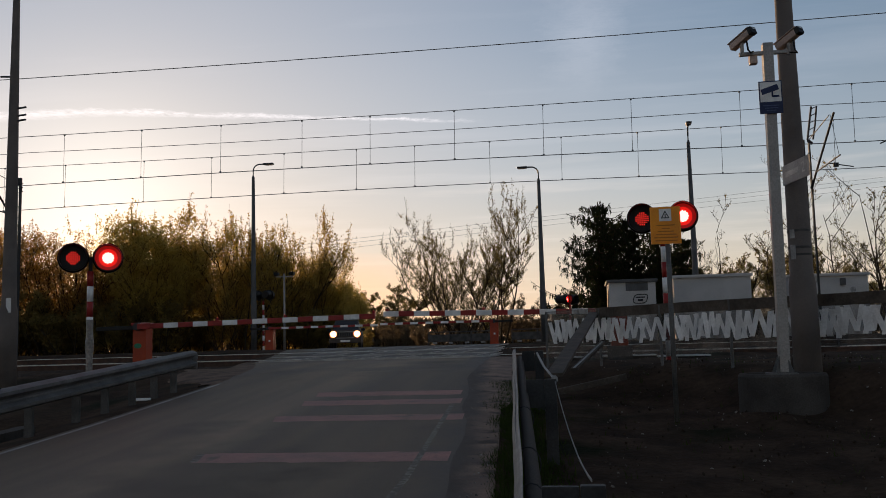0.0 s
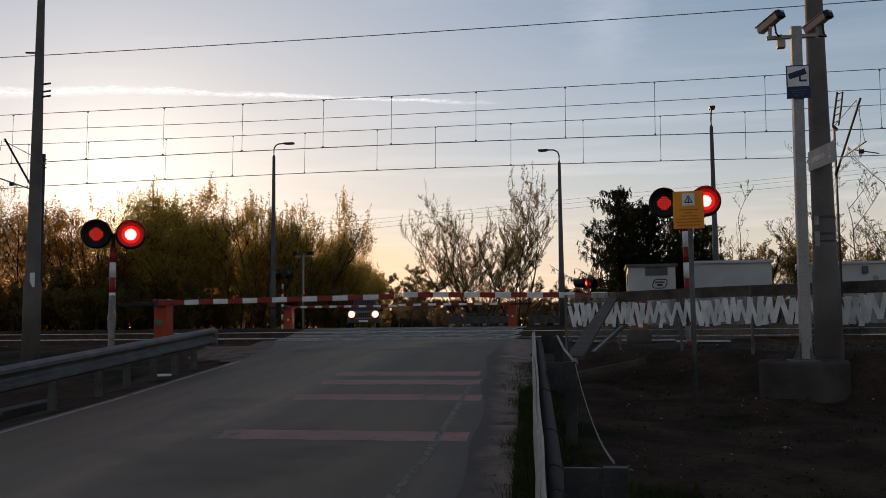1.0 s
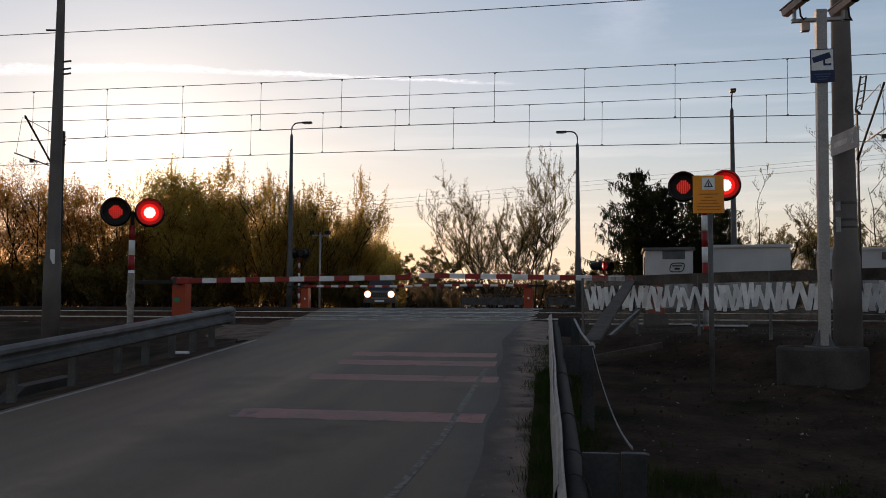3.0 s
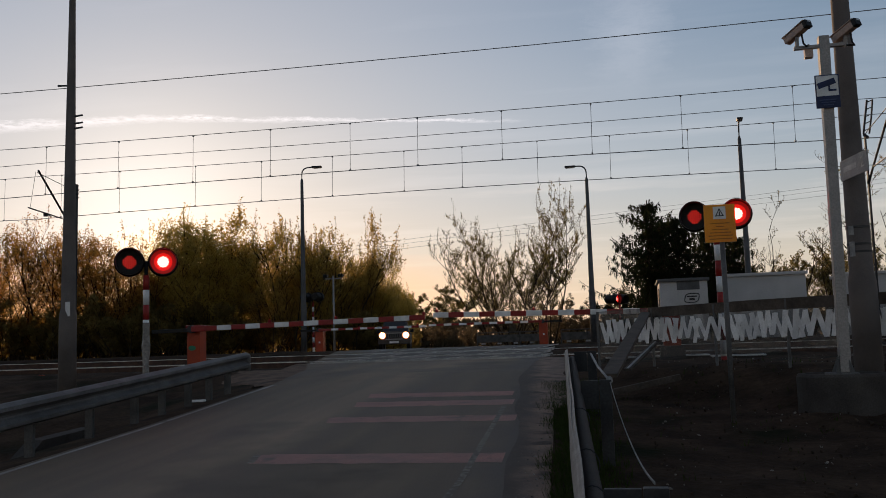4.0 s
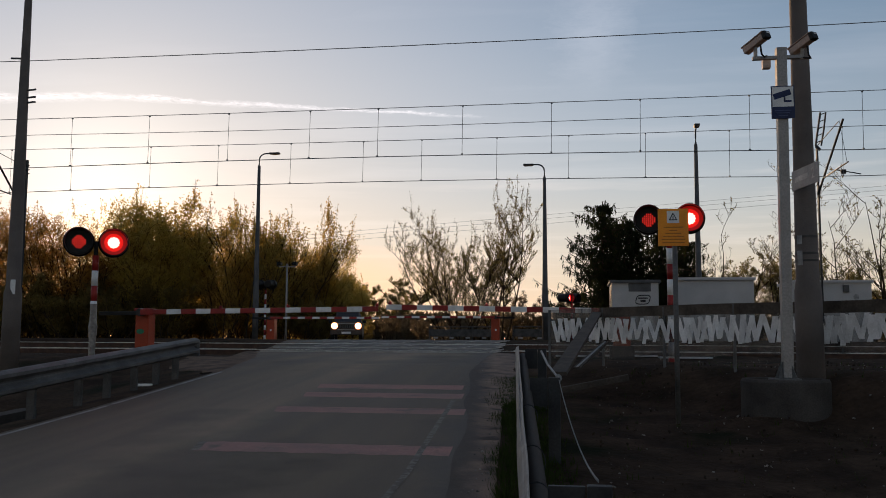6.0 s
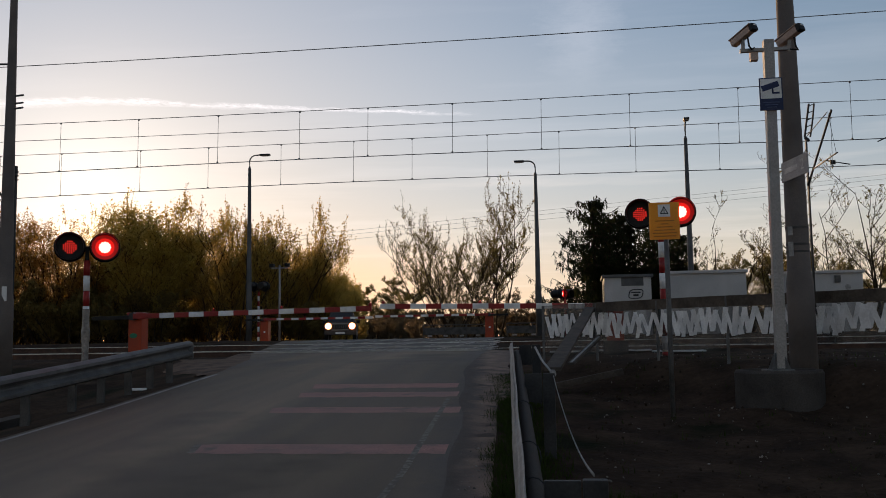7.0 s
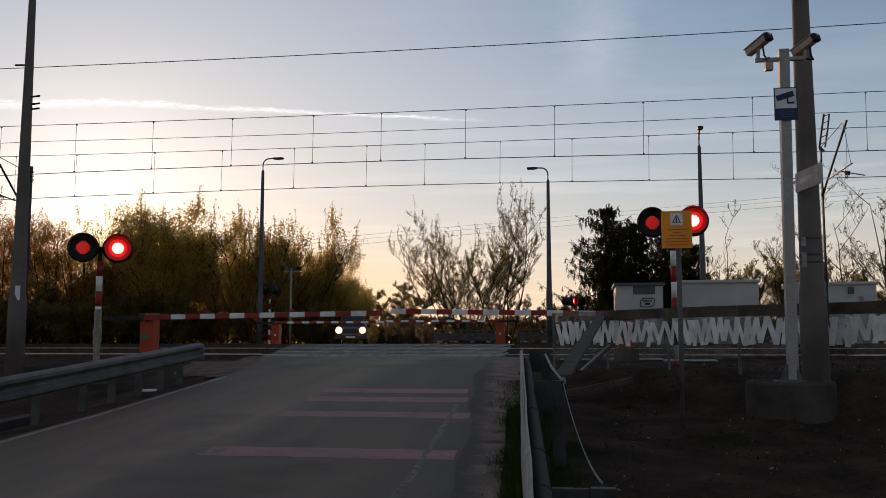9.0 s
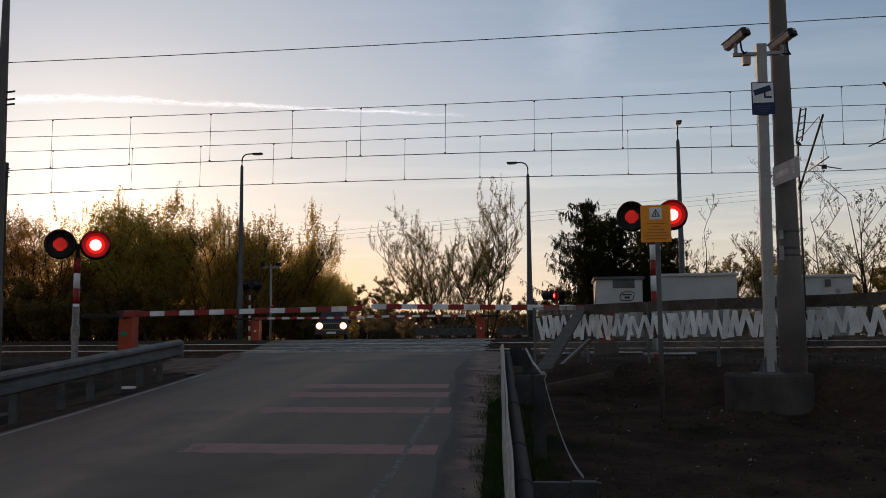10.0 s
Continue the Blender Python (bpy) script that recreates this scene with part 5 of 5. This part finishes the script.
    part("post", bm, POST_GREY, gl)

gr = thing("guardrail", "bare steel guardrail edge-on, with posts, spacers and a slack strap", "guardrail")


def right_x(y):
    return -0.27 - 0.069 * (y - 4)


ys = list(np.arange(-3.0, 13.2, 0.4)) + [13.2]
wave = [0.011 * noise.noise(Vector((y * 0.7, 0, 0))) for y in ys]
beam([(right_x(y) + 0.012 + w, y, road_z(y) + 0.6) for y, w in zip(ys, wave)], 0.3, "beam", gr, GALV_MID)
beam([(right_x(y) - 0.012 + 1.3 * w, y, road_z(y) + 0.58 + 0.008 * math.sin(y)) for y, w in zip(ys, wave) if y > 3.5], 0.2, "lapped_beam", gr, GALV_MID)
part("rear_tube", pipe([(right_x(y) + 0.072, y, road_z(y) + 0.605) for y in ys], 0.046, 12), TUBE, gr, "dull round steel tube", smooth=True)
for y in (2.6, 3.3, 4.1, 4.6, 5.6, 7.4):
    part("tie_band", pipe([(right_x(y) + 0.055 + 0.078 * math.cos(a), y + 0.02 * math.sin(a), road_z(y) + 0.6 + 0.1 * math.sin(a)) for a in np.linspace(0, 6.283, 17)], 0.0035, 5), DARK, gr)
for y in (0.3, 4.3, 8.9, 12.6):
    z = road_z(y)
    x = right_x(y)
    part("spacer", box((x + 0.185, y, z + 0.62), (0.17, 0.04, 0.27), bevel=0.006), POST_DARK, gr)
    part("post", box((x + 0.335, y, z + 0.25), (0.115, 0.07, 1.02), bevel=0.008), POST_DARK, gr)
p1, p2 = Vector((-0.235, 8.95, 1.345)), Vector((0.035, 4.3, 1.065))
strap = thing("strap", "grey webbing strap hanging slack between guardrail posts", "strap")


def band(points, width, name, parent, material):
    bm = bmesh.new()
    v = []
    for p in points:
        v.append((bm.verts.new(Vector(p) + Vector((0, 0, width / 2))), bm.verts.new(Vector(p) - Vector((0, 0, width / 2)))))
    for a, b in zip(v, v[1:]):
        bm.faces.new((a[0], a[1], b[1], b[0]))
    ob = part(name, bm, material, parent, smooth=True)
    ob.modifiers.new("thickness", "SOLIDIFY").thickness = 0.004
    return ob


band([p1.lerp(p2, t) + Vector((0.02 * math.sin(3 * t), 0, -0.32 * 4 * t * (1 - t) * 0.5)) for t in np.linspace(0, 1, 16)], 0.014, "webbing", strap, STRAP)
part("knot", lathe([(0.02, -0.03), (0.035, -0.01), (0.03, 0.02), (0.012, 0.04)], 9, m=Matrix.Translation(p1)), STRAP, strap)
part("tail_end", pipe([p1, p1 + Vector((-0.12, 0.5, 0.12)), p1 + Vector((-0.2, 0.9, 0.25))], 0.012, 5), STRAP, strap)
part("loose_end", pipe([p2 + Vector((0.04, 0, -0.02)), p2 + Vector((0.055, -0.02, -0.06)), p2 + Vector((0.045, -0.03, -0.1))], 0.006, 5), DARK, strap)


# ---- film-wrapped handrail ----
fence = thing("handrail_fence", "handrail wrapped in clear film with zigzag white tape", "fence")
F0, F1 = Vector((-0.57, 17.0, 0)), Vector((7.3, 9.47, 0))


def fence_at(s):
    """s: metres along the fence from its road end; gives the place, the film's top and its lower edge."""
    p = F0 + (F1 - F0).normalized() * s
    return p, 2.275 + 0.012 * math.sin(s * 2.1), 1.38 + 0.03 * s + 0.02 * math.sin(s * 3.3)


along = (F1 - F0).normalized()
across = Vector((along.y, -along.x, 0))
length = (F1 - F0).length
bm = bmesh.new()
cols = []
for s in np.linspace(0, length, 70):
    p, top, low = fence_at(s)
    cols.append([bm.verts.new((p.x + across.x * 0.02 * noise.noise(Vector((s * 2.5, k, 0))), p.y + across.y * 0.02 * noise.noise(Vector((s * 2.5, k, 0))), low + (top - low) * k / 6)) for k in range(7)])
for a, b in zip(cols, cols[1:]):
    for k in range(6):
        bm.faces.new((a[k], b[k], b[k + 1], a[k + 1]))
part("film", bm, FILM, fence, "clear creased plastic film", smooth=True)
for k in range(9):
    s = 0.02 + k * 1.32
    p, top, low = fence_at(s)
    part("post", rod((p.x, p.y, ground_z(p.x, p.y) - 0.1), (p.x, p.y, top), 0.024, seg=10), GALV_DULL, fence)
s0 = 1.28
while s0 < length - 0.05:
    s1 = min(s0 + 2.2, length)
    p, top, low = fence_at(s0)
    q, top2, low2 = fence_at(s1)
    mid = (p + q) / 2
    part("rail_board", box((mid.x, mid.y, (top + top2) / 2 - 0.075), ((q - p).length + 0.01, 0.035, 0.165), Euler((0, math.atan2(top - top2, (q - p).length), math.atan2(along.y, along.x))).to_matrix(), 0.006), WOOD, fence, "dark board")
    s0 = s1 + 0.012
tape_rng = random.Random(11)
s, up = 0.1, False
while s < length - 0.2:
    run = tape_rng.choice((0.05, 0.09, 0.11, 0.13, 0.07))
    p, top, low = fence_at(s)
    q, top2, low2 = fence_at(s + run)
    za, zb = top - 0.16 - tape_rng.uniform(0, 0.05), top - 0.54 - tape_rng.uniform(-0.03, 0.07)
    if up:
        za, zb = zb, za
    bm = bmesh.new()
    w = tape_rng.uniform(0.06, 0.1)
    o = across * (0.03 + tape_rng.uniform(-0.005, 0.01))
    v = [bm.verts.new((p.x + o.x, p.y + o.y, za)), bm.verts.new((p.x + o.x + along.x * w, p.y + o.y + along.y * w, za)), bm.verts.new((q.x + o.x + along.x * w, q.y + o.y + along.y * w, zb)), bm.verts.new((q.x + o.x, q.y + o.y, zb))]
    f = bm.faces.new(v)
    r = bmesh.ops.extrude_face_region(bm, geom=[f])["geom"]
    bmesh.ops.translate(bm, vec=across * 0.003, verts=[g for g in r if isinstance(g, bmesh.types.BMVert)])
    part("tape_strip", bm, BAND, fence)
    s += run * (0.35 if tape_rng.random() < 0.22 else 1.0)
    up = not up
board = thing("brace_board", "weathered board leaning from the fence to the guardrail post", "board")
a, b = Vector((0.3, 16.2, 2.2)), Vector((-0.24, 9.2, 1.38))
d = b - a
part("plank", box((a + b) / 2, (0.165, d.length, 0.04), d.to_track_quat("Y", "Z").to_matrix(), 0.006), WOOD, board)
board = thing("prop_board", "shorter pale-edged board propped under the fence", "board")
a, b = Vector((0.42, 15.6, 1.68)), Vector((-0.06, 13.0, 1.32))
d = b - a
part("plank", box((a + b) / 2, (0.1, d.length, 0.035), d.to_track_quat("Y", "Z").to_matrix(), 0.005), WOOD, board)
part("pale_edge", box((a + b) / 2 + Vector((0, 0, 0.02)), (0.03, d.length, 0.01), d.to_track_quat("Y", "Z").to_matrix()), STRAP, board)


# ---- white equipment cabinets beyond the tracks ----
def cabinet_house(x0, x1, y, deep, base, top, roof, label):
    c = thing("equipment_cabinet", label, "cabinet", pose((x0 + x1) / 2, y, base), "trackside cabinets")
    w, h = x1 - x0, top - base
    part("wall", box((0, deep / 2, h / 2), (w, deep, h), bevel=0.015), WHITE_WALL, c)
    part("roof", box((0, deep / 2, h + 0.05), (w + 0.16, deep + 0.2, 0.12), bevel=0.02), roof, c)
    return c, w, h


c, w, h = cabinet_house(1.3, 3.1, 36, 2.4, 1.4, 3.98, LAMP_GREY, "small white trackside cabinet with a dark roof")
part("dark_panel", box((0.18, -0.012, h - 0.17), (0.85, 0.02, 0.34)), LAMP_GREY, c)
part("door", box((-w / 2 - 0.012, 0.75, h / 2), (0.025, 0.9, 2.1), bevel=0.005), DARK, c)
logo = bmesh.new()
pts = [(0.26 * math.cos(t) / (abs(math.cos(t)) ** 4 + abs(math.sin(t)) ** 4) ** 0.25, 0.17 * math.sin(t) / (abs(math.cos(t)) ** 4 + abs(math.sin(t)) ** 4) ** 0.25) for t in np.linspace(0, 6.283, 25)]
pipe([(px + 0.3 + 0.25 * pz, -0.012, pz + h - 0.66) for px, pz in pts], 0.02, 5, bm=logo)
for dx, dz, lw, lh in ((0.3, 0.06, 0.36, 0.05), (0.3, -0.05, 0.2, 0.08)):
    box((dx, -0.012, dz + h - 0.66), (lw, 0.012, lh), bm=logo)
part("emblem", logo, DARK, c, "dark oval emblem")
c, w, h = cabinet_house(4.0, 7.05, 38, 2.6, 1.4, 4.2, WHITE_WALL, "long white trackside cabinet with a flat roof")
c, w, h = cabinet_house(9.0, 12.15, 40, 2.6, 1.4, 4.2, WHITE_WALL, "long white trackside cabinet with a vent box")
part("vent_box", box((0.55, -0.06, h - 0.25), (0.22, 0.12, 0.3), bevel=0.01), GALV_DULL, c)
part("plate", lathe([(0.12, 0), (0.12, 0.01)], 14, m=pose(0.95, -0.01, h - 0.6, 90)), STRAP, c)

# camera pole across the tracks
cp = thing("camera_pole", "thin pale pole with two security cameras", "camera post", pose(-15.2, 46, 1.5))
part("shaft", lathe([(0.07, 0), (0.05, 4.2)], 10), GALV, cp, smooth=True)
part("crossarm", box((0, 0, 4.05), (0.9, 0.06, 0.06)), GALV, cp)
for dx in (-0.42, 0.42):
    part("camera", box((dx, 0, 4.2), (0.24, 0.3, 0.17), bevel=0.03), BLACK, cp)


# ---- the waiting car ----
def make_car(x, y, turn):
    car = thing("car", "dusty off-road car waiting with its headlights on", "car", pose(x, y, road_z(y), 0, 0, turn))
    paint = surf("dusty_dark_paint", (0.075, 0.055, 0.042), (0.05, 0.038, 0.03), 0.6, 0.0, scale=3, fine=60, bump=0.02)
    b = bmesh.new()
    box((0, 1.9, 0.72), (1.72, 3.9, 0.62), bm=b, bevel=0.07)
    box((0, 0.7, 1.02), (1.56, 1.3, 0.14), bm=b, bevel=0.05)
    part("body", b, paint, car)
    cab = bmesh.new()
    base = [(-0.76, 1.15, 1.0), (0.76, 1.15, 1.0), (0.76, 3.8, 1.0), (-0.76, 3.8, 1.0)]
    roof = [(-0.62, 1.75, 1.72), (0.62, 1.75, 1.72), (0.62, 3.7, 1.72), (-0.62, 3.7, 1.72)]
    lo, hi = [cab.verts.new(p) for p in base], [cab.verts.new(p) for p in roof]
    cab.faces.new(hi)
    for k in range(4):
        cab.faces.new((lo[k - 1], lo[k], hi[k], hi[k - 1]))
    bmesh.ops.bevel(cab, geom=list(cab.edges), offset=0.05, segments=2, affect="EDGES")
    part("cabin", cab, paint, car)
    ws = bmesh.new()
    ws.faces.new([ws.verts.new(p) for p in ((-0.68, 1.2, 1.07), (0.68, 1.2, 1.07), (0.56, 1.66, 1.63), (-0.56, 1.66, 1.63))])
    part("windscreen", ws, GLASS, car)
    part("grille", box((0, -0.07, 0.84), (0.72, 0.05, 0.2), bevel=0.01), BLACK, car)
    for k in range(6):
        part("grille_bar", box((-0.3 + 0.12 * k, -0.1, 0.84), (0.05, 0.03, 0.18), bevel=0.004), GALV_DULL, car)
    part("bumper", box((0, -0.1, 0.5), (1.74, 0.18, 0.2), bevel=0.03), paint, car)
    for z in (0.66, 0.99):
        part("grille_trim", box((0, -0.1, z), (0.95, 0.04, 0.05), bevel=0.01), GALV, car, "pale trim bar")
    for s in (-1, 1):
        part("roof_rail", rod((s * 0.56, 1.8, 1.77), (s * 0.56, 3.6, 1.77), 0.025, seg=6), BLACK, car)
    part("plate", box((0, -0.2, 0.5), (0.5, 0.01, 0.11)), WHITE, car, "blank pale plate")
    for s in (-1, 1):
        hl = part("headlight", lathe([(0.15, 0), (0.15, 0.06), (0.13, 0.08)], 18, m=pose(s * 0.635, -0.02, 0.87, 90)), GALV, car)
        part("lens", lathe([(0.14, 0), (0.125, 0.02), (0.06, 0.035)], 18, m=pose(s * 0.635, -0.1, 0.87, 90)), HEADLIGHT, hl, "lit headlight lens")
        # added glowing ring: the headlight's glare built as a shape, no part of the car
        part("halo_ring", lathe([(0.14, 0.0), (0.19, 0.0), (0.19, 0.012), (0.14, 0.012)], 20, m=pose(s * 0.635, -0.085, 0.87, 90)), HEADLIGHT_HALO, hl, "glowing ring for the warm glare round the headlight")
        part("mirror", box((s * 0.93, 1.25, 1.12), (0.2, 0.1, 0.16), bevel=0.03), BLACK, car)
        for wy in (0.7, 3.1):
            wh = part("wheel", lathe([(0.2, -0.1), (0.34, -0.1), (0.36, -0.06), (0.36, 0.06), (0.34, 0.1), (0.2, 0.1)], 20, m=pose(s * 0.76, wy, 0.36, 0, 90)), BLACK, car)
            part("rim", lathe([(0.2, -0.105), (0.08, -0.09), (0.08, 0.09), (0.2, 0.105)], 14, m=pose(s * 0.76, wy, 0.36, 0, 90)), GALV, wh)


make_car(-12.34, 47.6, 12)

# low fences and pale posts by the far road side
for x0, x1, y, z, n in ((-8.2, -4.6, 50, 1.0, 4), (-3.4, 0.6, 48, 1.0, 4)):
    f = thing("low_fence", "low grey fence with small white markers", "fence", group="low fences beyond the tracks")
    part("rail", rod((x0, y, 1.45 + z), (x1, y, 1.45 + z), 0.03, seg=6), POST_GREY, f)
    part("panel", box(((x0 + x1) / 2, y + 0.03, 1.4 + z * 0.72), (x1 - x0, 0.02, 0.4)), POST_GREY, f)
    for k in range(n):
        x = x0 + (x1 - x0) * k / (n - 1)
        part("post", rod((x, y, 1.3), (x, y, 1.45 + z), 0.035, seg=6), POST_GREY, f)
    for k in range(n):
        x = x0 + (x1 - x0) * (k + 0.4) / n
        part("marker", box((x, y - 0.03, 1.4 + z * 0.45), (0.24, 0.02, 0.09)), STRAP, f)

# loose things on the ground
for x, y, w, d, turn in ((1.2, 22.3, 1.25, 0.4, 1), (2.5, 22.4, 1.2, 0.4, -1), (-0.15, 21.9, 0.8, 0.3, 2)):
    b = thing("cable_trough", "low concrete trough with a pale lid", "trough", pose(x, y, ground_z(x, y), 0, 0, turn), "cable troughs beside the track")
    part("trough_body", box((0, 0, -0.03), (w, d, 0.22), bevel=0.01), CONCRETE, b)
    part("lid", box((0, 0, 0.1), (w + 0.02, d + 0.14, 0.035), bevel=0.006), surf("pale_slab", (0.5, 0.49, 0.46), (0.36, 0.35, 0.33), 0.85, scale=4), b)
hw = thing("headwall", "dark concrete ditch headwall under the guardrail", "headwall", pose(-7.75, 11.0, 0.0))
w = bmesh.new()
v = [w.verts.new((sx, sy, sz)) for sx in (-0.12, 0.12) for sy, sz in ((-1.1, -0.4), (1.0, -0.4), (1.0, 0.72), (-0.2, 0.66), (-1.1, 0.1))]
w.faces.new(v[:5][::-1])
w.faces.new(v[5:])
for k in range(5):
    w.faces.new((v[(k - 1) % 5], v[k], v[k + 5], v[(k - 1) % 5 + 5]))
part("wall", w, CONCRETE, hw)
b = thing("paper_scrap", "crumpled pale scrap lying by the guardrail", "litter", pose(-7.35, 14.6, ground_z(-7.35, 14.6) + 0.02, 0, 0, 20))
part("scrap", box((0, 0, 0), (0.3, 0.12, 0.04), bevel=0.015), WHITE, b)
pa, pb = Vector((-0.31, 14.2, max(0.95, ground_z(-0.31, 14.2) + 0.04))), Vector((0.72, 14.2, max(1.16, ground_z(0.72, 14.2) + 0.04)))
b = thing("plank", "dark plank lying on the slope of the soil", "board")
part("plank_body", box((pa + pb) / 2, ((pb - pa).length, 0.2, 0.09), Euler((0, -math.atan2(pb.z - pa.z, pb.x - pa.x), 0)).to_matrix(), 0.006), WOOD, b)
b = thing("ground_signal", "small orange dwarf signal beside the track", "signal", pose(-16.27, 23, 1.02))
part("body", box((0, 0, 0.17), (0.12, 0.1, 0.2), bevel=0.01), ORANGE, b)
part("stake", rod((0, 0, -0.2), (0, 0, 0.1), 0.025, seg=6), DARK, b)
b = thing("marker_post", "short white marker post beside the track", "post", pose(7.3, 21.6, 1.2))
part("shaft", box((0, 0, 0.25), (0.12, 0.12, 0.6), bevel=0.015), WHITE, b)

# ---- grass tufts and stones ----
rng = random.Random(9)
blades_v, blades_f = [], []
for k in range(4600):
    y = rng.uniform(2.2, 16)
    side = rng.random()
    x = right_x(y) + (rng.gauss(0.0, 0.2) if side < 0.95 else rng.uniform(0.5, 6))
    if x < interp(ROAD, y, 2) + 0.36 + 0.22 * noise.noise(Vector((1.5, y * 1.4, 0))):
        continue
    z = ground_z(x, y)
    for _ in range(4):
        h, a, lean = rng.uniform(0.03, 0.11), rng.uniform(0, 6.28), rng.uniform(0.02, 0.12)
        px, py = x + rng.gauss(0, 0.05), y + rng.gauss(0, 0.05)
        c, s = math.cos(a), math.sin(a)
        i = len(blades_v)
        blades_v += [(px - 0.006 * s, py + 0.006 * c, z - 0.02), (px + 0.006 * s, py - 0.006 * c, z - 0.02), (px + lean * c, py + lean * s, z + h)]
        blades_f.append((i, i + 1, i + 2))
for k in range(12000):
    y = 2.0 + 5.5 * rng.random() ** 1.3
    x = rng.uniform(0.1, 3.6)
    if noise.noise(Vector((x * 1.1, y * 1.1, 3))) < rng.uniform(-0.45, 0.35) + 0.06 * (y - 3):
        continue
    z = ground_z(x, y)
    for _ in range(3):
        h, a, lean = rng.uniform(0.04, 0.13), rng.uniform(0, 6.28), rng.uniform(0.02, 0.1)
        px, py = x + rng.gauss(0, 0.04), y + rng.gauss(0, 0.04)
        c, s = math.cos(a), math.sin(a)
        i = len(blades_v)
        blades_v += [(px - 0.005 * s, py + 0.005 * c, z - 0.02), (px + 0.005 * s, py - 0.005 * c, z - 0.02), (px + lean * c, py + lean * s, z + h)]
        blades_f.append((i, i + 1, i + 2))
tagged(sheet("grass", blades_v, blades_f, GRASS, False), "sparse dark grass along the guardrail", "grass", kind="stuff")
sv, sf = [], []
pebble = bmesh.new()
bmesh.ops.create_icosphere(pebble, subdivisions=1, radius=1.0)
pv, pf = [v.co.copy() for v in pebble.verts], [tuple(v.index for v in f.verts) for f in pebble.faces]
pebble.free()
for k in range(900):
    if k % 3 == 1:
        y = rng.uniform(3, 20)
        x = interp(ROAD, y, 2) + rng.uniform(0.02, 0.3)
        s = rng.uniform(0.008, 0.02)
    else:
        y = rng.uniform(6, 19)
        x = rng.uniform(0.2, 7)
        s = rng.choice((0.006, 0.008, 0.012, 0.012, 0.02))
    turn = Euler((rng.uniform(0, 6), rng.uniform(0, 6), rng.uniform(0, 6))).to_matrix()
    size = Vector((rng.uniform(0.7, 1.3), rng.uniform(0.5, 1.0), rng.uniform(0.4, 0.7))) * s
    c, i = Vector((x, y, (road_z(y) - 0.01 if k % 3 == 1 else ground_z(x, y) + 0.2 * s))), len(sv)
    sv += [tuple(c + turn @ Vector((p.x * size.x, p.y * size.y, p.z * size.z))) for p in pv]
    sf += [tuple(i + n for n in f) for f in pf]
cv, cf = [], []
for k in range(6000):
    x, y = rng.uniform(0.1, 7.5), rng.uniform(3.5, 15.5)
    if noise.noise(Vector((x * 0.6, y * 0.6, 7))) < rng.uniform(-0.5, 0.4):
        continue
    s = rng.choice((0.008, 0.01, 0.012, 0.015, 0.018, 0.024))
    turn = Euler((rng.uniform(0, 6), rng.uniform(0, 6), rng.uniform(0, 6))).to_matrix()
    size = Vector((rng.uniform(0.8, 1.4), rng.uniform(0.6, 1.1), rng.uniform(0.4, 0.8))) * s
    c, i = Vector((x, y, ground_z(x, y) + 0.1 * s)), len(cv)
    cv += [tuple(c + turn @ Vector((p.x * size.x, p.y * size.y, p.z * size.z)) * rng.uniform(0.8, 1.2)) for p in pv]
    cf += [tuple(i + n for n in f) for f in pf]
tagged(sheet("clods", cv, cf, surf("clod_earth", (0.075, 0.054, 0.039), (0.035, 0.025, 0.018), 1.0, scale=6, fine=40, bump=0.8, gloss=0.04), False), "dark clods of earth on the waste ground", "soil", kind="stuff")
tagged(sheet("stones", sv, sf, surf("pale_stone", (0.3, 0.26, 0.22), (0.07, 0.06, 0.05), 0.9, scale=9), False), "small pale stones scattered on the soil", "stones", kind="stuff")


# ---- what moves: the flashing lamps ----
def swing(ob, x, y, z, on, deep=0.0):
    """Turns a lamp plate to the road while on(t), and back into its case while not."""
    shut, back = {True: 0.0, False: 94.0}, {True: 0.0, False: deep}
    rows, state = [], on(0.0)
    rows.append((0, pose(x, y + back[state], z, 0, 0, shut[state])))
    for k in range(1, 301):
        now = on(k / 30)
        if now != state:
            if k >= 3:
                rows.append(((k - 2) / 30, pose(x, y + back[state], z, 0, 0, shut[state])))
            rows.append(((k - 1) / 30, pose(x, y + deep / 2, z, 0, 0, 47)))
            rows.append((k / 30, pose(x, y + back[now], z, 0, 0, shut[now])))
            state = now
    if rows[-1][0] < 10:
        rows.append((10, pose(x, y + back[state], z, 0, 0, shut[state])))
    walk(ob, rows)


def fade(ob, x, z, on):
    """Draws a diode array back behind its plate while it is dark."""
    rows, state = [(0, pose(x, 0.03 if on(0.0) else 0.12, z))], on(0.0)
    for k in range(1, 301):
        now = on(k / 30)
        if now != state:
            rows += [((k - 1) / 30, pose(x, 0.03 if state else 0.12, z)), (k / 30, pose(x, 0.03 if now else 0.12, z))]
            state = now
    if rows[-1][0] < 10:
        rows.append((10, pose(x, 0.03 if state else 0.12, z)))
    walk(ob, rows)


def between(t, a, b):
    """Whether the part of a second t lies from a on to b, round the clock."""
    f = (t + 1e-6) % 1.0
    return a <= f < b if a < b else (f >= a or f < b)


def motions():
    for plate, array, x, z, (on, off) in SIGNAL_LAMPS:
        swing(plate, x, -0.03, z, lambda t: between(t, on, off), 0.32)
        fade(array, x, z, lambda t: on == 0.0 or between(t, on, (off + 0.22) % 1.0))
    for ob, x, y, z in BAR_LAMPS:
        swing(ob, x, y, z, lambda t: 0.22 <= (t % 1.0) < 0.8, 0.058)


motions()
